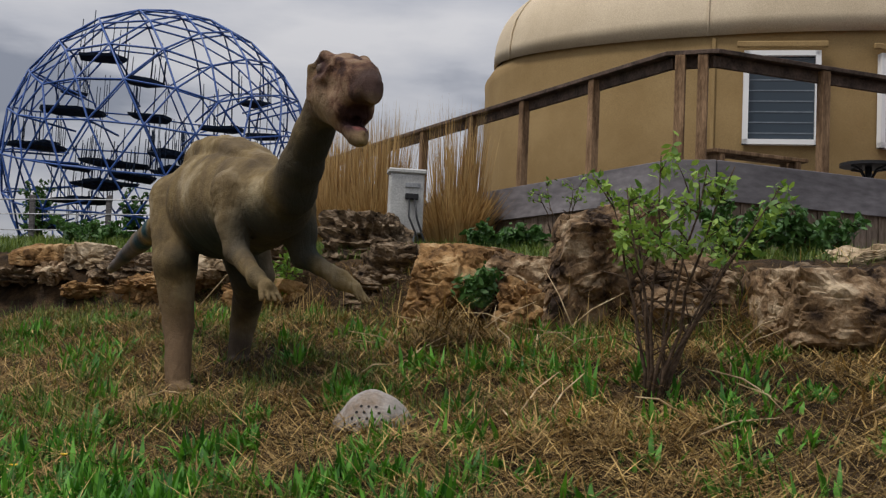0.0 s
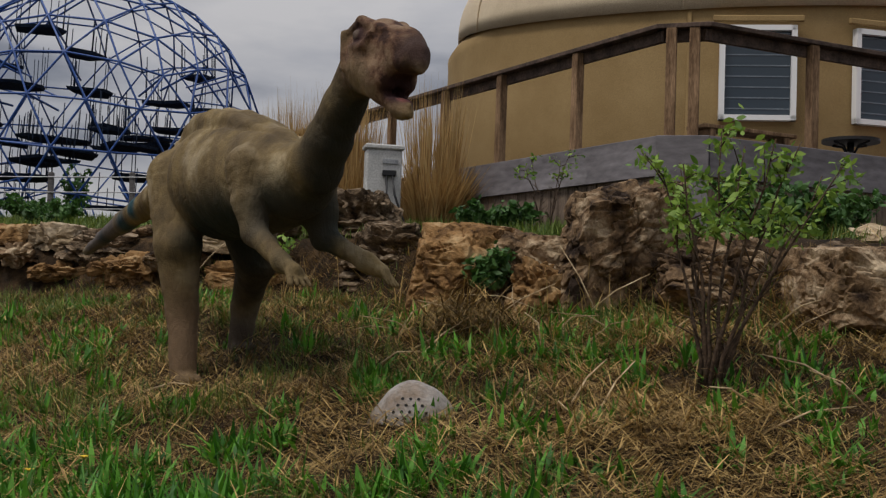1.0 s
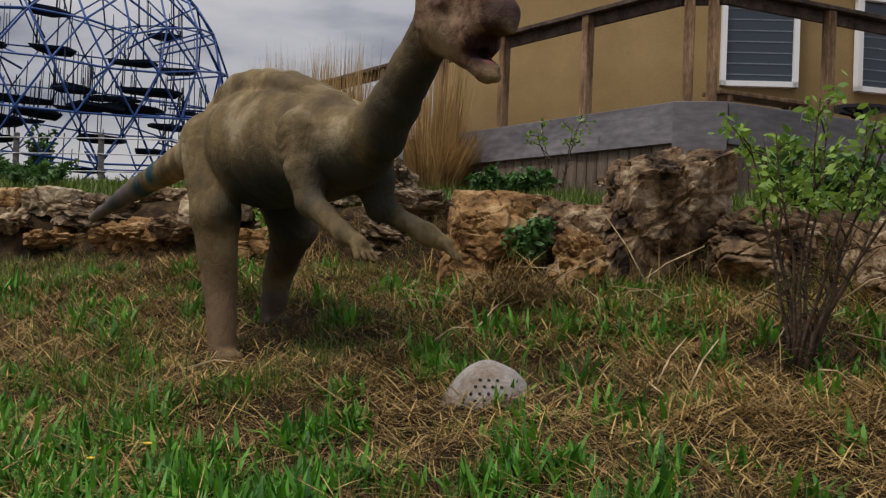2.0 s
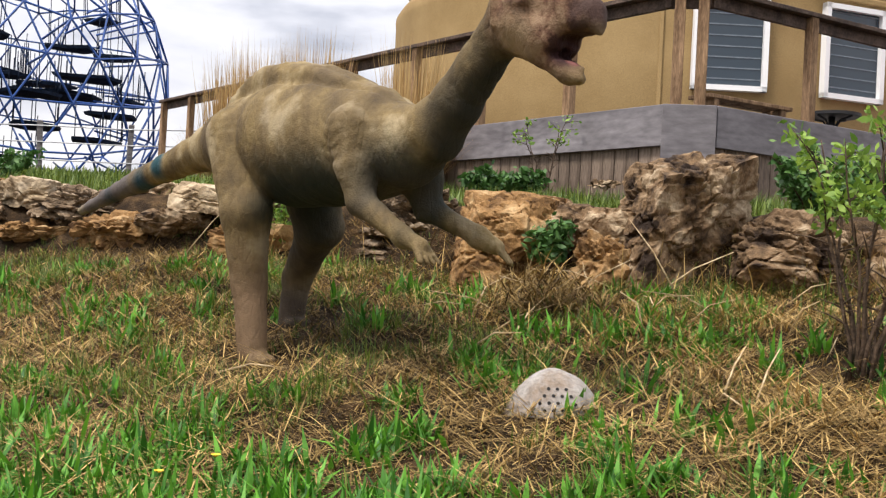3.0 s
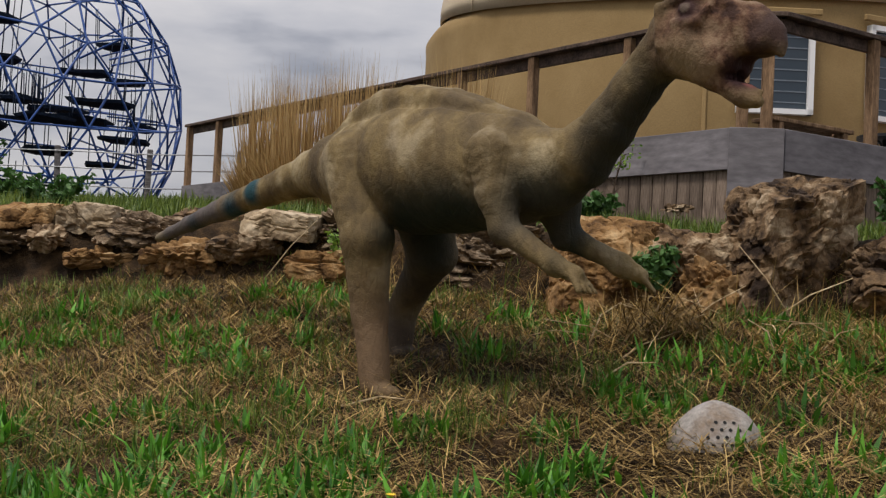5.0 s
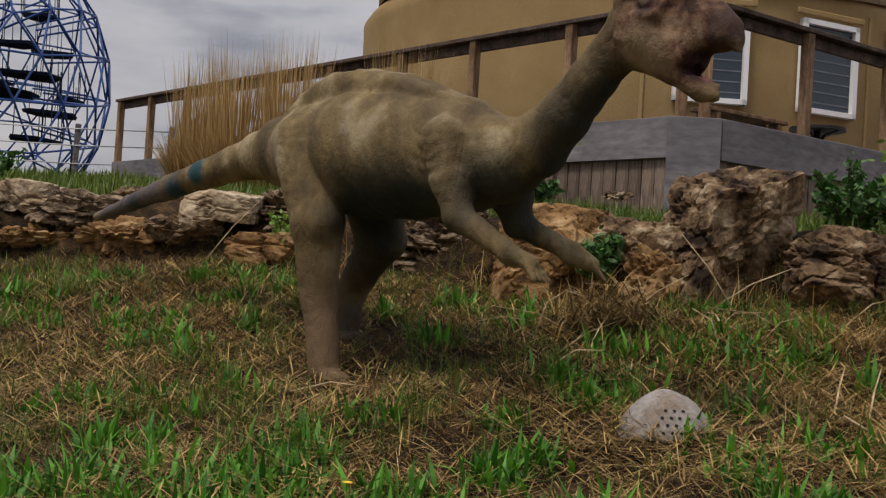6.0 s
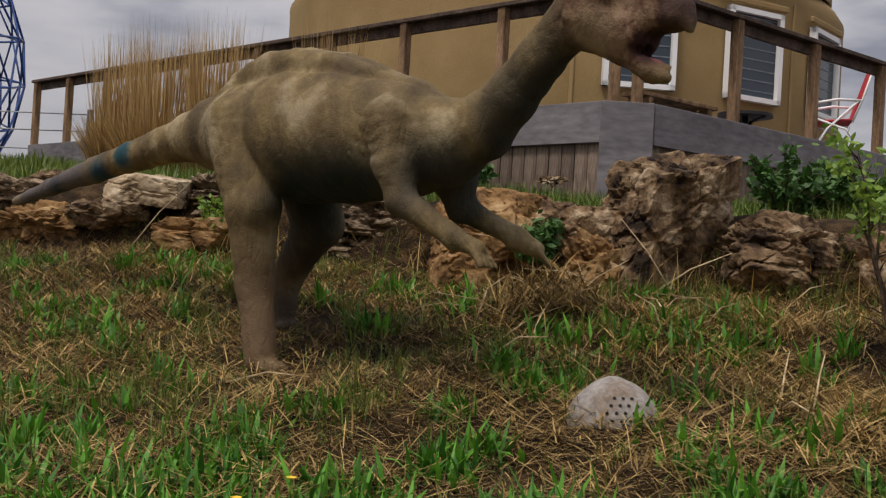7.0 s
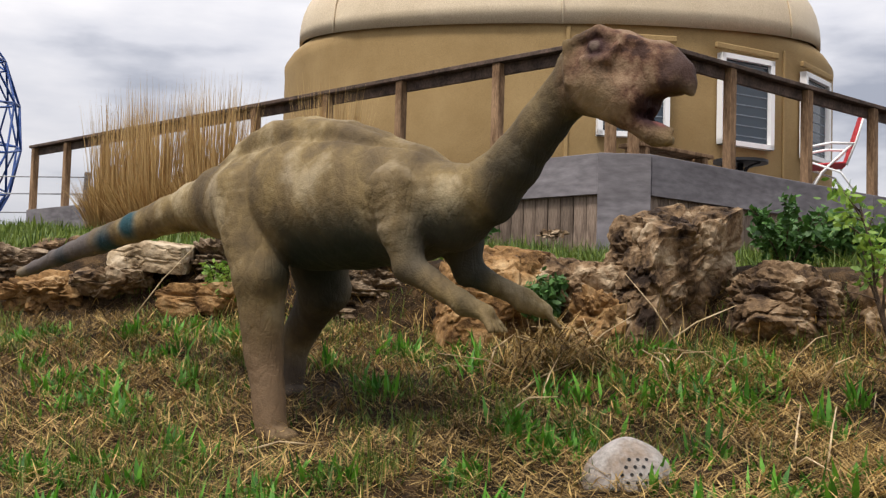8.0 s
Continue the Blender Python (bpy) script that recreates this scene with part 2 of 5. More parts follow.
deck = tagged(new("deck"), "raised timber deck with grey rim boards and plank skirt", "deck", kind="structure")


def board(name, a, b, z0, z1, thick, material, parent, inset=0.0, bevel=0.004):
    """An upright board from a to b, its outer face inset from that line."""
    a, b = Vector(a), Vector(b)
    d = (b - a).normalized()
    out = Vector((d.y, -d.x))
    if out.y > 0:
        out = -out
    mid = (a + b) / 2 - out * (inset + thick / 2)
    ob = part(name, box_bm((b - a).length, thick, z1 - z0, bevel), material, parent)
    ob.matrix_world = pose(mid.x, mid.y, (z0 + z1) / 2, 0, 0, math.degrees(math.atan2(d.y, d.x)))
    return ob


far_left, far_right = on_left(LEFT_LEN), on_right(RIGHT_LEN)
bm = bmesh.new()
corner_pts = [LEFT0, RIGHT0, far_right, far_right + Vector((-3.5, 11)), far_left + Vector((2.5, 4)), far_left]
top = bm.faces.new([bm.verts.new((p.x, p.y, DECK_Z - 0.004)) for p in corner_pts])
ret = bmesh.ops.extrude_face_region(bm, geom=[top])
for v in ret["geom"]:
    if isinstance(v, bmesh.types.BMVert):
        v.co.z -= 0.04
bmesh.ops.recalc_face_normals(bm, faces=bm.faces)
part("deck_floor", bm, M_GREY_WOOD, deck)
for s in (0.0, 3.66, 7.32):
    board("rim_board", on_left(s + 0.004), on_left(min(s + 3.652, LEFT_LEN)), 2.775, DECK_Z, 0.04, M_RIM_WOOD, deck, -0.012)
for s in (0.0, 3.66):
    board("rim_board", on_right(s + 0.004), on_right(min(s + 3.652, RIGHT_LEN)), 2.775, DECK_Z, 0.04, M_RIM_WOOD, deck, -0.012)
board("corner_panel", LEFT0 + Vector((-0.012, 0.0)), RIGHT0, 2.2, DECK_Z, 0.04, M_RIM_WOOD, deck, -0.03)

# ---- railing ----
railing = tagged(new("railing"), "weathered brown timber railing with square posts and dark cap rail", "railing", kind="structure")
POST_L = (1.21, 2.51, 3.66, 4.95, 6.2, 7.33, 8.42, 9.49, 10.5)
POST_R = (1.19, 2.48, 3.76, 5.0, 6.2, 7.4)
post_mesh = box_bm(0.09, 0.09, RAIL_Z - DECK_Z + 0.24, 0.006)
first_post = part("post", post_mesh, M_POST_WOOD, railing)
CH = (RIGHT0 - LEFT0).normalized()
spots = [(Vector((1.715, 9.905)), CH), (Vector((1.905, 9.855)), CH)] + [(on_left(s), U) for s in POST_L] + [(on_right(s), V) for s in POST_R]
for k, (p, d) in enumerate(spots):
    inward = Vector((-d.y, d.x))
    if inward.y < 0:
        inward = -inward
    q = p + inward * 0.06
    ob = first_post if k == 0 else new("post", first_post.data)
    ob.parent = railing
    ob.matrix_world = pose(q.x, q.y, (RAIL_Z + DECK_Z - 0.24) / 2 - 0.02, 0, 0, math.degrees(math.atan2(d.y, d.x)))


def rail_run(a, b, parent):
    board("cap_rail", a, b, RAIL_Z - 0.02, RAIL_Z + 0.02, 0.15, M_RAIL_WOOD, parent, 0.0)
    board("sub_rail", a, b, RAIL_Z - 0.125, RAIL_Z - 0.022, 0.04, M_RAIL_WOOD, parent, 0.085)


for s in (0.05, 3.68, 7.34):
    rail_run(on_left(s), on_left(min(s + 3.626, LEFT_LEN + 0.05)), railing)
for s in (0.0, 3.72):
    rail_run(on_right(s), on_right(min(s + 3.716, RIGHT_LEN)), railing)
rail_run(on_left(0.046), on_right(-0.004), railing)

# ---- yurt ----
YC, YR = Vector((3.85, 17.1)), 4.08
yurt = tagged(empty("yurt", (YC.x, YC.y, DECK_Z)), "round tan canvas yurt with light domed roof on the deck", "yurt")


def revolve(profile, steps=96):
    bm = bmesh.new()
    rings = []
    for r, z in profile:
        ring = []
        for k in range(steps):
            a = 2 * math.pi * k / steps
            ring.append(bm.verts.new((r * math.cos(a), r * math.sin(a), z)))
        rings.append(ring)
    for a, b in zip(rings, rings[1:]):
        for k in range(steps):
            f = bm.faces.new((a[k], a[(k + 1) % steps], b[(k + 1) % steps], b[k]))
            f.smooth = True
    return bm


wall_bm = revolve([(YR - 0.02, 0.0), (YR, 0.05), (YR, 1.2), (YR, 2.04), (YR + 0.01, 2.16), (YR - 0.06, 2.27), (YR - 0.30, 2.50), (YR - 0.44, 2.66), (YR - 0.6, 2.8)])
part("wall", wall_bm, M_CANVAS, yurt)
ROOF_TOP = ((-0.56, 3.30), (-0.72, 3.42), (-1.05, 3.53), (-1.6, 3.70), (-2.6, 4.0), (-3.4, 4.2), (-4.03, 4.3))


def roof_edge(turn):
    """The roof cover hangs lowest at the front seam and is drawn up round the sides."""
    lift = min(0.6 * (1 - math.cos(turn - radians(-109))), 0.5)
    z = 2.03 + lift
    return YR + 0.06 - max(z - 2.2, 0) * 0.95, z


def roof_line(turn):
    r0, z0 = roof_edge(turn)
    r1, z1 = YR + ROOF_TOP[0][0], ROOF_TOP[0][1]
    rc, zc = r0 + 0.01, z0 * 0.25 + z1 * 0.75
    line = [(r0 - 0.06, z0 + 0.03), (r0 - 0.005, z0)]
    for i in range(1, 9):
        u = i / 8
        line.append(((1 - u) ** 2 * r0 + 2 * u * (1 - u) * rc + u * u * r1, (1 - u) ** 2 * z0 + 2 * u * (1 - u) * zc + u * u * z1))
    return line + [(YR + dr, z) for dr, z in ROOF_TOP[1:]]


roof_bm = bmesh.new()
rings = []
for k in range(128):
    turn = 2 * math.pi * k / 128
    pucker = 1 - 0.004 * math.exp(-((((math.degrees(turn) + 109) + 22.5) % 45 - 22.5) / 3.0) ** 2)
    rings.append([roof_bm.verts.new((rr * pucker * math.cos(turn), rr * pucker * math.sin(turn), zz)) for rr, zz in roof_line(turn)])
for k in range(128):
    a, b = rings[k], rings[(k + 1) % 128]
    for i in range(len(a) - 1):
        roof_bm.faces.new((a[i], b[i], b[i + 1], a[i + 1])).smooth = True
part("roof", roof_bm, M_ROOF, yurt, "light tan domed canvas roof")
for ang in (-97.2, -75.9, -54.6):
    a = radians(ang)
    wz = 0.72 + 0.55
    win = new("window")
    win.parent = yurt
    win.matrix_local = pose((YR + 0.035) * math.cos(a), (YR + 0.035) * math.sin(a), wz, 0, 0, ang + 90)
    W, H = 0.86, 1.10
    for nm, bmx, mt, lab in (
        ("frame", None, M_WHITE, "white vinyl window frame"),
        ("pane", box_bm(W - 0.1, 0.012, H - 0.1, 0, (0, 0.015, 0)), M_MULLION, ""),
        ("header_flap", box_bm(W + 0.16, 0.05, 0.07, 0.01, (0, -0.02, H / 2 + 0.08)), M_CANVAS, "tan canvas flap over the window"),
    ):
        if nm == "frame":
            bmx = bmesh.new()
            for sx, sz, px, pz in ((W, 0.06, 0, H / 2 - 0.03), (W, 0.06, 0, -H / 2 + 0.03), (0.06, H, -W / 2 + 0.03, 0), (0.06, H, W / 2 - 0.03, 0)):
                bmesh.ops.create_cube(bmx, size=1, matrix=Matrix.Translation((px, -0.01, pz)) @ Matrix.Diagonal((sx, 0.09, sz, 1)))
        part(nm, bmx, mt, win, lab)
    for k in range(8):
        part("blind_slat", box_bm(W - 0.13, 0.006, 0.014, 0, (0, 0.006, -H / 2 + 0.14 + k * 0.125)), M_BLIND, win)
for ang in (-108.0, -65.5):
    a = radians(ang)
    strip = part("batten", box_bm(0.05, 0.03, 2.0, 0.008), M_CANVAS, yurt)
    strip.matrix_local = pose((YR + 0.01) * math.cos(a), (YR + 0.01) * math.sin(a), 1.02, 0, 0, ang + 90)
for ang in (-154.0, -109.0, -64.0, -19.0):
    a = radians(ang)
    part("seam", tube_bm([(rr * 0.999 * math.cos(a), rr * 0.999 * math.sin(a), zz) for rr, zz in roof_line(a)[1:-1]], 0.014, 6), M_ROOF, yurt)


# ---- dinosaur statue ----
def grow(parts, cuts, extra, lo, hi, cell):
    """The surface round blended round cones, by surface nets. parts: (a, b, ra, rb, blend)."""
    lo, hi = np.array(lo, float), np.array(hi, float)
    n = np.ceil((hi - lo) / cell).astype(int) + 1
    d = np.full(n, 0.5, np.float32)

    def cone(a, b, ra, rb, margin):
        a, b = np.array(a, float), np.array(b, float)
        rm = max(ra, rb) + margin
        i0 = np.maximum(np.floor((np.minimum(a, b) - rm - lo) / cell).astype(int), 0)
        i1 = np.minimum(np.ceil((np.maximum(a, b) + rm - lo) / cell).astype(int) + 1, n)
        ax = [np.arange(i0[k], i1[k]) * cell + lo[k] for k in range(3)]
        x, y, z = ax[0][:, None, None] - a[0], ax[1][None, :, None] - a[1], ax[2][None, None, :] - a[2]
        ab = b - a
        h = np.clip((x * ab[0] + y * ab[1] + z * ab[2]) / max(ab @ ab, 1e-9), 0, 1)
        dist = np.sqrt((x - h * ab[0]) ** 2 + (y - h * ab[1]) ** 2 + (z - h * ab[2]) ** 2) - (ra + (rb - ra) * h)
        return tuple(slice(i0[k], i1[k]) for k in range(3)), dist.astype(np.float32)

    def join(a, b, ra, rb, k):
        s, c = cone(a, b, ra, rb, 0.22)
        old = d[s]
        h = np.clip(0.5 + 0.5 * (old - c) / k, 0, 1)
        d[s] = old * (1 - h) + c * h - k * h * (1 - h)

    for row in parts:
        join(*row)
    for a, b, ra, rb, k in cuts:
        s, c = cone(a, b, ra, rb, 0.1)
        old, c = d[s], -c
        h = np.clip(0.5 - 0.5 * (old - c) / k, 0, 1)
        d[s] = old * (1 - h) + c * h + k * h * (1 - h)
    for row in extra:
        join(*row)
    inside = d < 0
    corners = [(dx, dy, dz) for dx in (0, 1) for dy in (0, 1) for dz in (0, 1)]
    m = [n[k] - 1 for k in range(3)]
    count = sum(inside[dx:dx + m[0], dy:dy + m[1], dz:dz + m[2]].astype(np.int8) for dx, dy, dz in corners)
    cells = np.argwhere((count > 0) & (count < 8))
    ids = np.full(m, -1, np.int64)
    ids[tuple(cells.T)] = np.arange(len(cells))
    total, hits = np.zeros((len(cells), 3)), np.zeros(len(cells))
    for c0 in corners:
        for ax in range(3):
            if c0[ax]:
                continue
            c1 = list(c0)
            c1[ax] = 1
            v0, v1 = d[tuple((cells + c0).T)], d[tuple((cells + c1).T)]
            cross = (v0 < 0) != (v1 < 0)
            t = np.where(cross, v0 / np.where(cross, v0 - v1, 1), 0)
            p = cells + np.array(c0, float)
            p[:, ax] += t
            total += p * cross[:, None]
            hits += cross
    verts = total / hits[:, None] * cell + lo
    faces = []
    for ax in range(3):
        b, c = (ax + 1) % 3, (ax + 2) % 3
        s0, s1 = [slice(1, m[k]) for k in range(3)], [slice(1, m[k]) for k in range(3)]
        s0[ax], s1[ax] = slice(0, n[ax] - 1), slice(1, n[ax])
        e0, e1 = inside[tuple(s0)], inside[tuple(s1)]
        where = np.argwhere(e0 != e1)
        off = np.array([1, 1, 1])
        off[ax] = 0
        g = where + off
        flip = e0[tuple(where.T)]
        db, dc = np.zeros(3, int), np.zeros(3, int)
        db[b], dc[c] = 1, 1
        q = np.stack([ids[tuple((g - db - dc).T)], ids[tuple((g - dc).T)], ids[tuple(g.T)], ids[tuple((g - db).T)]], 1)
        q[~flip] = q[~flip][:, ::-1]
        faces.append(q)
    return verts, np.concatenate(faces)


ALONG, ACROSS = Vector((0.547, -0.837, 0.0)).normalized(), Vector((0.837, 0.547, 0.0)).normalized()
HIP = Vector((-1.43, 6.46, 0.0))


def dp(s, a, z):
    """A place on the statue: metres ahead of the hip, across to its left flank, and up."""
    return HIP + ALONG * s + ACROSS * a + Vector((0, 0, z))


def hd(f, a, w):
    """A place on the head, from the middle of the skull."""
    return dp(1.7 + f, a, 2.60 + w)


up = Vector((0, 0, 1))
spine = [(dp(-2.44, 0, 1.895), 0.016), (dp(-2.02, 0, 1.982), 0.043), (dp(-1.54, 0, 2.077), 0.064), (dp(-1.2, 0, 2.138), 0.073), (dp(-0.89, 0, 2.19), 0.086), (dp(-0.65, 0, 2.225), 0.115), (dp(-0.42, 0, 2.235), 0.172), (dp(-0.05, 0, 2.21), 0.262), (dp(0.25, 0, 2.205), 0.300), (dp(0.52, 0, 2.19), 0.285), (dp(0.82, 0, 2.165), 0.238), (dp(1.06, 0, 2.145), 0.17),
         (dp(1.23, 0, 2.195), 0.122), (dp(1.37, 0, 2.305), 0.094), (dp(1.50, 0, 2.44), 0.084), (dp(1.63, 0, 2.565), 0.088)]
beast = [(p, q, ra + 0.006, rb + 0.006, 0.022) for (p, ra), (q, rb) in zip(spine, spine[1:])]
# dorsal ridge, a low cap with a crease along its foot
RIDGE = ((-0.45, 2.395, 0.05), (-0.2, 2.515, 0.075), (0.06, 2.592, 0.085), (0.22, 2.594, 0.08), (0.45, 2.552, 0.08), (0.66, 2.487, 0.07), (0.83, 2.418, 0.05), (0.97, 2.36, 0.025))
for (s0, z0, r0), (s1, z1, r1) in zip(RIDGE, RIDGE[1:]):
    for side in (-1, 0, 1):
        beast.append((dp(s0, side * r0 * 0.9, z0 - 0.012 - r0 - abs(side) * 0.014), dp(s1, side * r1 * 0.9, z1 - 0.012 - r1 - abs(side) * 0.014), r0, r1, 0.010))
# legs
beast += [(dp(-0.03, -0.185, 2.22), dp(0.15, -0.222, 1.86), 0.158, 0.118, 0.012), (dp(0.15, -0.222, 1.86), dp(0.145, -0.186, 1.52), 0.115, 0.082, 0.03), (dp(0.145, -0.186, 1.52), dp(0.222, -0.19, 1.2), 0.080, 0.068, 0.03)]
beast += [(dp(0.02, 0.15, 2.18), dp(0.02, 0.27, 1.82), 0.17, 0.125, 0.03), (dp(0.02, 0.27, 1.82), dp(-0.26, 0.33, 1.55), 0.115, 0.075, 0.03), (dp(-0.26, 0.33, 1.55), dp(-0.257, 0.30, 1.30), 0.075, 0.066, 0.03)]
for foot in (dp(0.225, -0.19, 1.19), dp(-0.257, 0.30, 1.29)):
    foot.z = max(foot.z, gz(foot.x, foot.y) + 0.03)
    for ang in (-30, 0, 30):
        turn = Matrix.Rotation(radians(ang), 3, "Z") @ ALONG
        beast.append((foot, foot + turn * 0.095 + up * -0.016, 0.046, 0.028, 0.010))
# arms with fingers
for sh, el, wr, tip in (
    (dp(0.90, -0.16, 2.20), dp(0.985, -0.16, 1.90), (-0.87, 5.33, 1.765), (-0.80, 5.25, 1.725)),
    (dp(0.93, 0.14, 2.15), (-0.73, 5.73, 1.90), (-0.52, 5.63, 1.785), (-0.44, 5.60, 1.745)),
):
    beast += [(sh, Vector(sh).lerp(Vector(el), 0.5), 0.118, 0.094, 0.012), (Vector(sh).lerp(Vector(el), 0.5), el, 0.094, 0.06, 0.02), (el, wr, 0.058, 0.041, 0.03), (wr, tip, 0.042, 0.034, 0.03)]
    fwd = (Vector(tip) - Vector(wr)).normalized()
    lat = fwd.cross(up).normalized()
    for k in (-1.5, -0.5, 0.5, 1.5):
        root = Vector(tip) + lat * 0.02 * k
        beast.append((root, root + fwd * 0.06 + lat * 0.014 * k + up * -0.042, 0.016, 0.009, 0.008))
# head: skull, sloping snout, hooked beak, deep cheeks and lower jaw
beast += [(hd(-0.02, 0, 0.02), hd(0.12, 0, 0.03), 0.108, 0.105, 0.02), (hd(0.12, 0, 0.03), hd(0.29, 0, -0.012), 0.105, 0.084, 0.03), (hd(0.29, 0, -0.012), hd(0.365, 0, -0.048), 0.084, 0.06, 0.02)]
beast += [(hd(0.365, 0, -0.05), hd(0.40, 0, -0.085), 0.056, 0.034, 0.015), (hd(0.40, 0, -0.085), hd(0.418, 0, -0.125), 0.034, 0.011, 0.010)]
beast += [(hd(0.0, 0, -0.05), hd(0.15, 0, -0.13), 0.098, 0.078, 0.03), (hd(0.15, 0, -0.13), hd(0.275, 0, -0.24), 0.075, 0.047, 0.03), (hd(0.275, 0, -0.24), hd(0.325, 0, -0.268), 0.044, 0.030, 0.02)]
for s in (-1, 1):
    beast += [(hd(0.05, s * 0.04, -0.03), hd(0.22, s * 0.045, -0.125), 0.085, 0.05, 0.03), (hd(0.22, s * 0.04, -0.07), hd(0.34, s * 0.03, -0.075), 0.055, 0.04, 0.03)]
    beast += [(hd(0.0, s * 0.075, 0.105), hd(0.10, s * 0.09, 0.118), 0.024, 0.028, 0.010), (hd(0.10, s * 0.09, 0.118), hd(0.30, s * 0.052, 0.045), 0.028, 0.018, 0.012)]
    beast += [(hd(0.045, s * 0.112, 0.022), hd(0.15, s * 0.108, 0.012), 0.018, 0.016, 0.010), (hd(0.15, s * 0.108, 0.012), hd(0.185, s * 0.1, 0.06), 0.016, 0.014, 0.010), (hd(-0.03, s * 0.1, 0.09), hd(-0.02, s * 0.104, -0.05), 0.020, 0.018, 0.014)]
holes = [(hd(0.235, 0, -0.175), hd(0.42, 0, -0.195), 0.018, 0.070, 0.005)]
for s in (-0.09, -0.045, 0.045, 0.09):
    holes.append((hd(0.245, s, -0.178), hd(0.44, s, -0.195), 0.012, 0.074, 0.004))
for s in (-1, 1):
    holes += [(hd(0.285, s * 0.098, 0.005), hd(0.305, s * 0.092, 0.0), 0.014, 0.010, 0.006), (hd(0.06, s * 0.132, 0.066), hd(0.135, s * 0.13, 0.058), 0.026, 0.022, 0.008), (hd(-0.005, s * 0.13, 0.07), hd(0.02, s * 0.13, 0.05), 0.018, 0.014, 0.008)]
tongue = [(hd(0.21, 0, -0.20), hd(0.29, 0, -0.222), 0.026, 0.020, 0.012), (hd(0.29, 0, -0.222), hd(0.35, 0, -0.236), 0.018, 0.009, 0.010)]
for s in (-1, 1):
    tongue += [(hd(0.085, s * 0.098, 0.064), hd(0.105, s * 0.097, 0.062), 0.028, 0.027, 0.003)]
d_verts, d_faces = grow(beast, holes, tongue, (-2.9, 4.5, 1.1), (-0.12, 8.62, 2.85), 0.0102)
foot_at = Vector((-1.4, 6.5, 1.2))
d_me = bpy.data.meshes.new("dinosaur_statue")
d_me.from_pydata((d_verts - np.array(foot_at)).tolist(), [], d_faces.tolist())
d_me.polygons.foreach_set("use_smooth", [True] * len(d_me.polygons))
d_me.update()
normals = np.zeros(len(d_verts) * 3)
d_me.vertex_normals.foreach_get("vector", normals)
normals = normals.reshape(-1, 3)
rel = d_verts - np.array(HIP)
along, across = rel @ np.array(ALONG), rel @ np.array(ACROSS)
tall = d_verts[:, 2]
fold = np.stack([along * 2.2 + tall * 0.5, tall * 0.6, across * 0.4], 1)
crease = np.abs(fbm(fold, 9, 8, 2) - 0.5)
net = np.abs(fbm(np.stack([along, tall * 1.6, across], 1), 14, 31, 2) - 0.5)
bend = fbm(d_verts, 7, 44, 2) - 0.5


def rolls(s, z, reach, pitch, depth, squeeze=1.0):
    """Rolls of loose skin in arcs round a joint."""
    d = np.hypot(along - s, (tall - z) * squeeze)
    wave = np.sin(2 * np.pi * (d + bend * 0.11) / pitch)
    return depth * (np.abs(wave) ** 0.5 * np.sign(wave)) * np.clip((reach - d) / 0.1, 0, 1) * np.clip((d - reach * 0.3) / 0.06, 0, 1) * np.clip(1.4 - np.abs(along - s) / 0.11, 0, 1)


skin = (fbm(d_verts, 6, 5, 2) - 0.5) * 0.013 + (fbm(fold, 8, 8, 3) - 0.5) * 0.012 - np.maximum(0.045 - crease, 0) * 0.07 - np.maximum(0.035 - net, 0) * 0.03 + (fbm(d_verts, 40, 15, 2) - 0.5) * 0.0012
# the cap along the back, set off by a groove
half = np.interp(along, (-0.36, -0.1, 0.2, 0.6, 1.0), (0.08, 0.15, 0.17, 0.14, 0.05))
back = np.clip((along + 0.36) / 0.12, 0, 1) * np.clip((1.02 - along) / 0.12, 0, 1) * (tall > 2.27)
side_off = np.abs(across) + bend * 0.012 - half
skin = skin + back * (0.009 * np.clip(-side_off / 0.03, 0, 1) - 0.010 * np.exp(-((side_off - 0.006) / 0.014) ** 2))
outer = np.clip((np.abs(across) - 0.12) / 0.08, 0, 1)
skin = skin + outer * (rolls(0.90, 2.40, 0.46, 0.042, 0.0015) + rolls(0.03, 2.62, 0.85, 0.05, 0.0008) + rolls(1.10, 2.52, 0.42, 0.05, 0.0010))
d_me.vertices.foreach_set("co", (d_verts - np.array(foot_at) + normals * skin[:, None]).ravel())


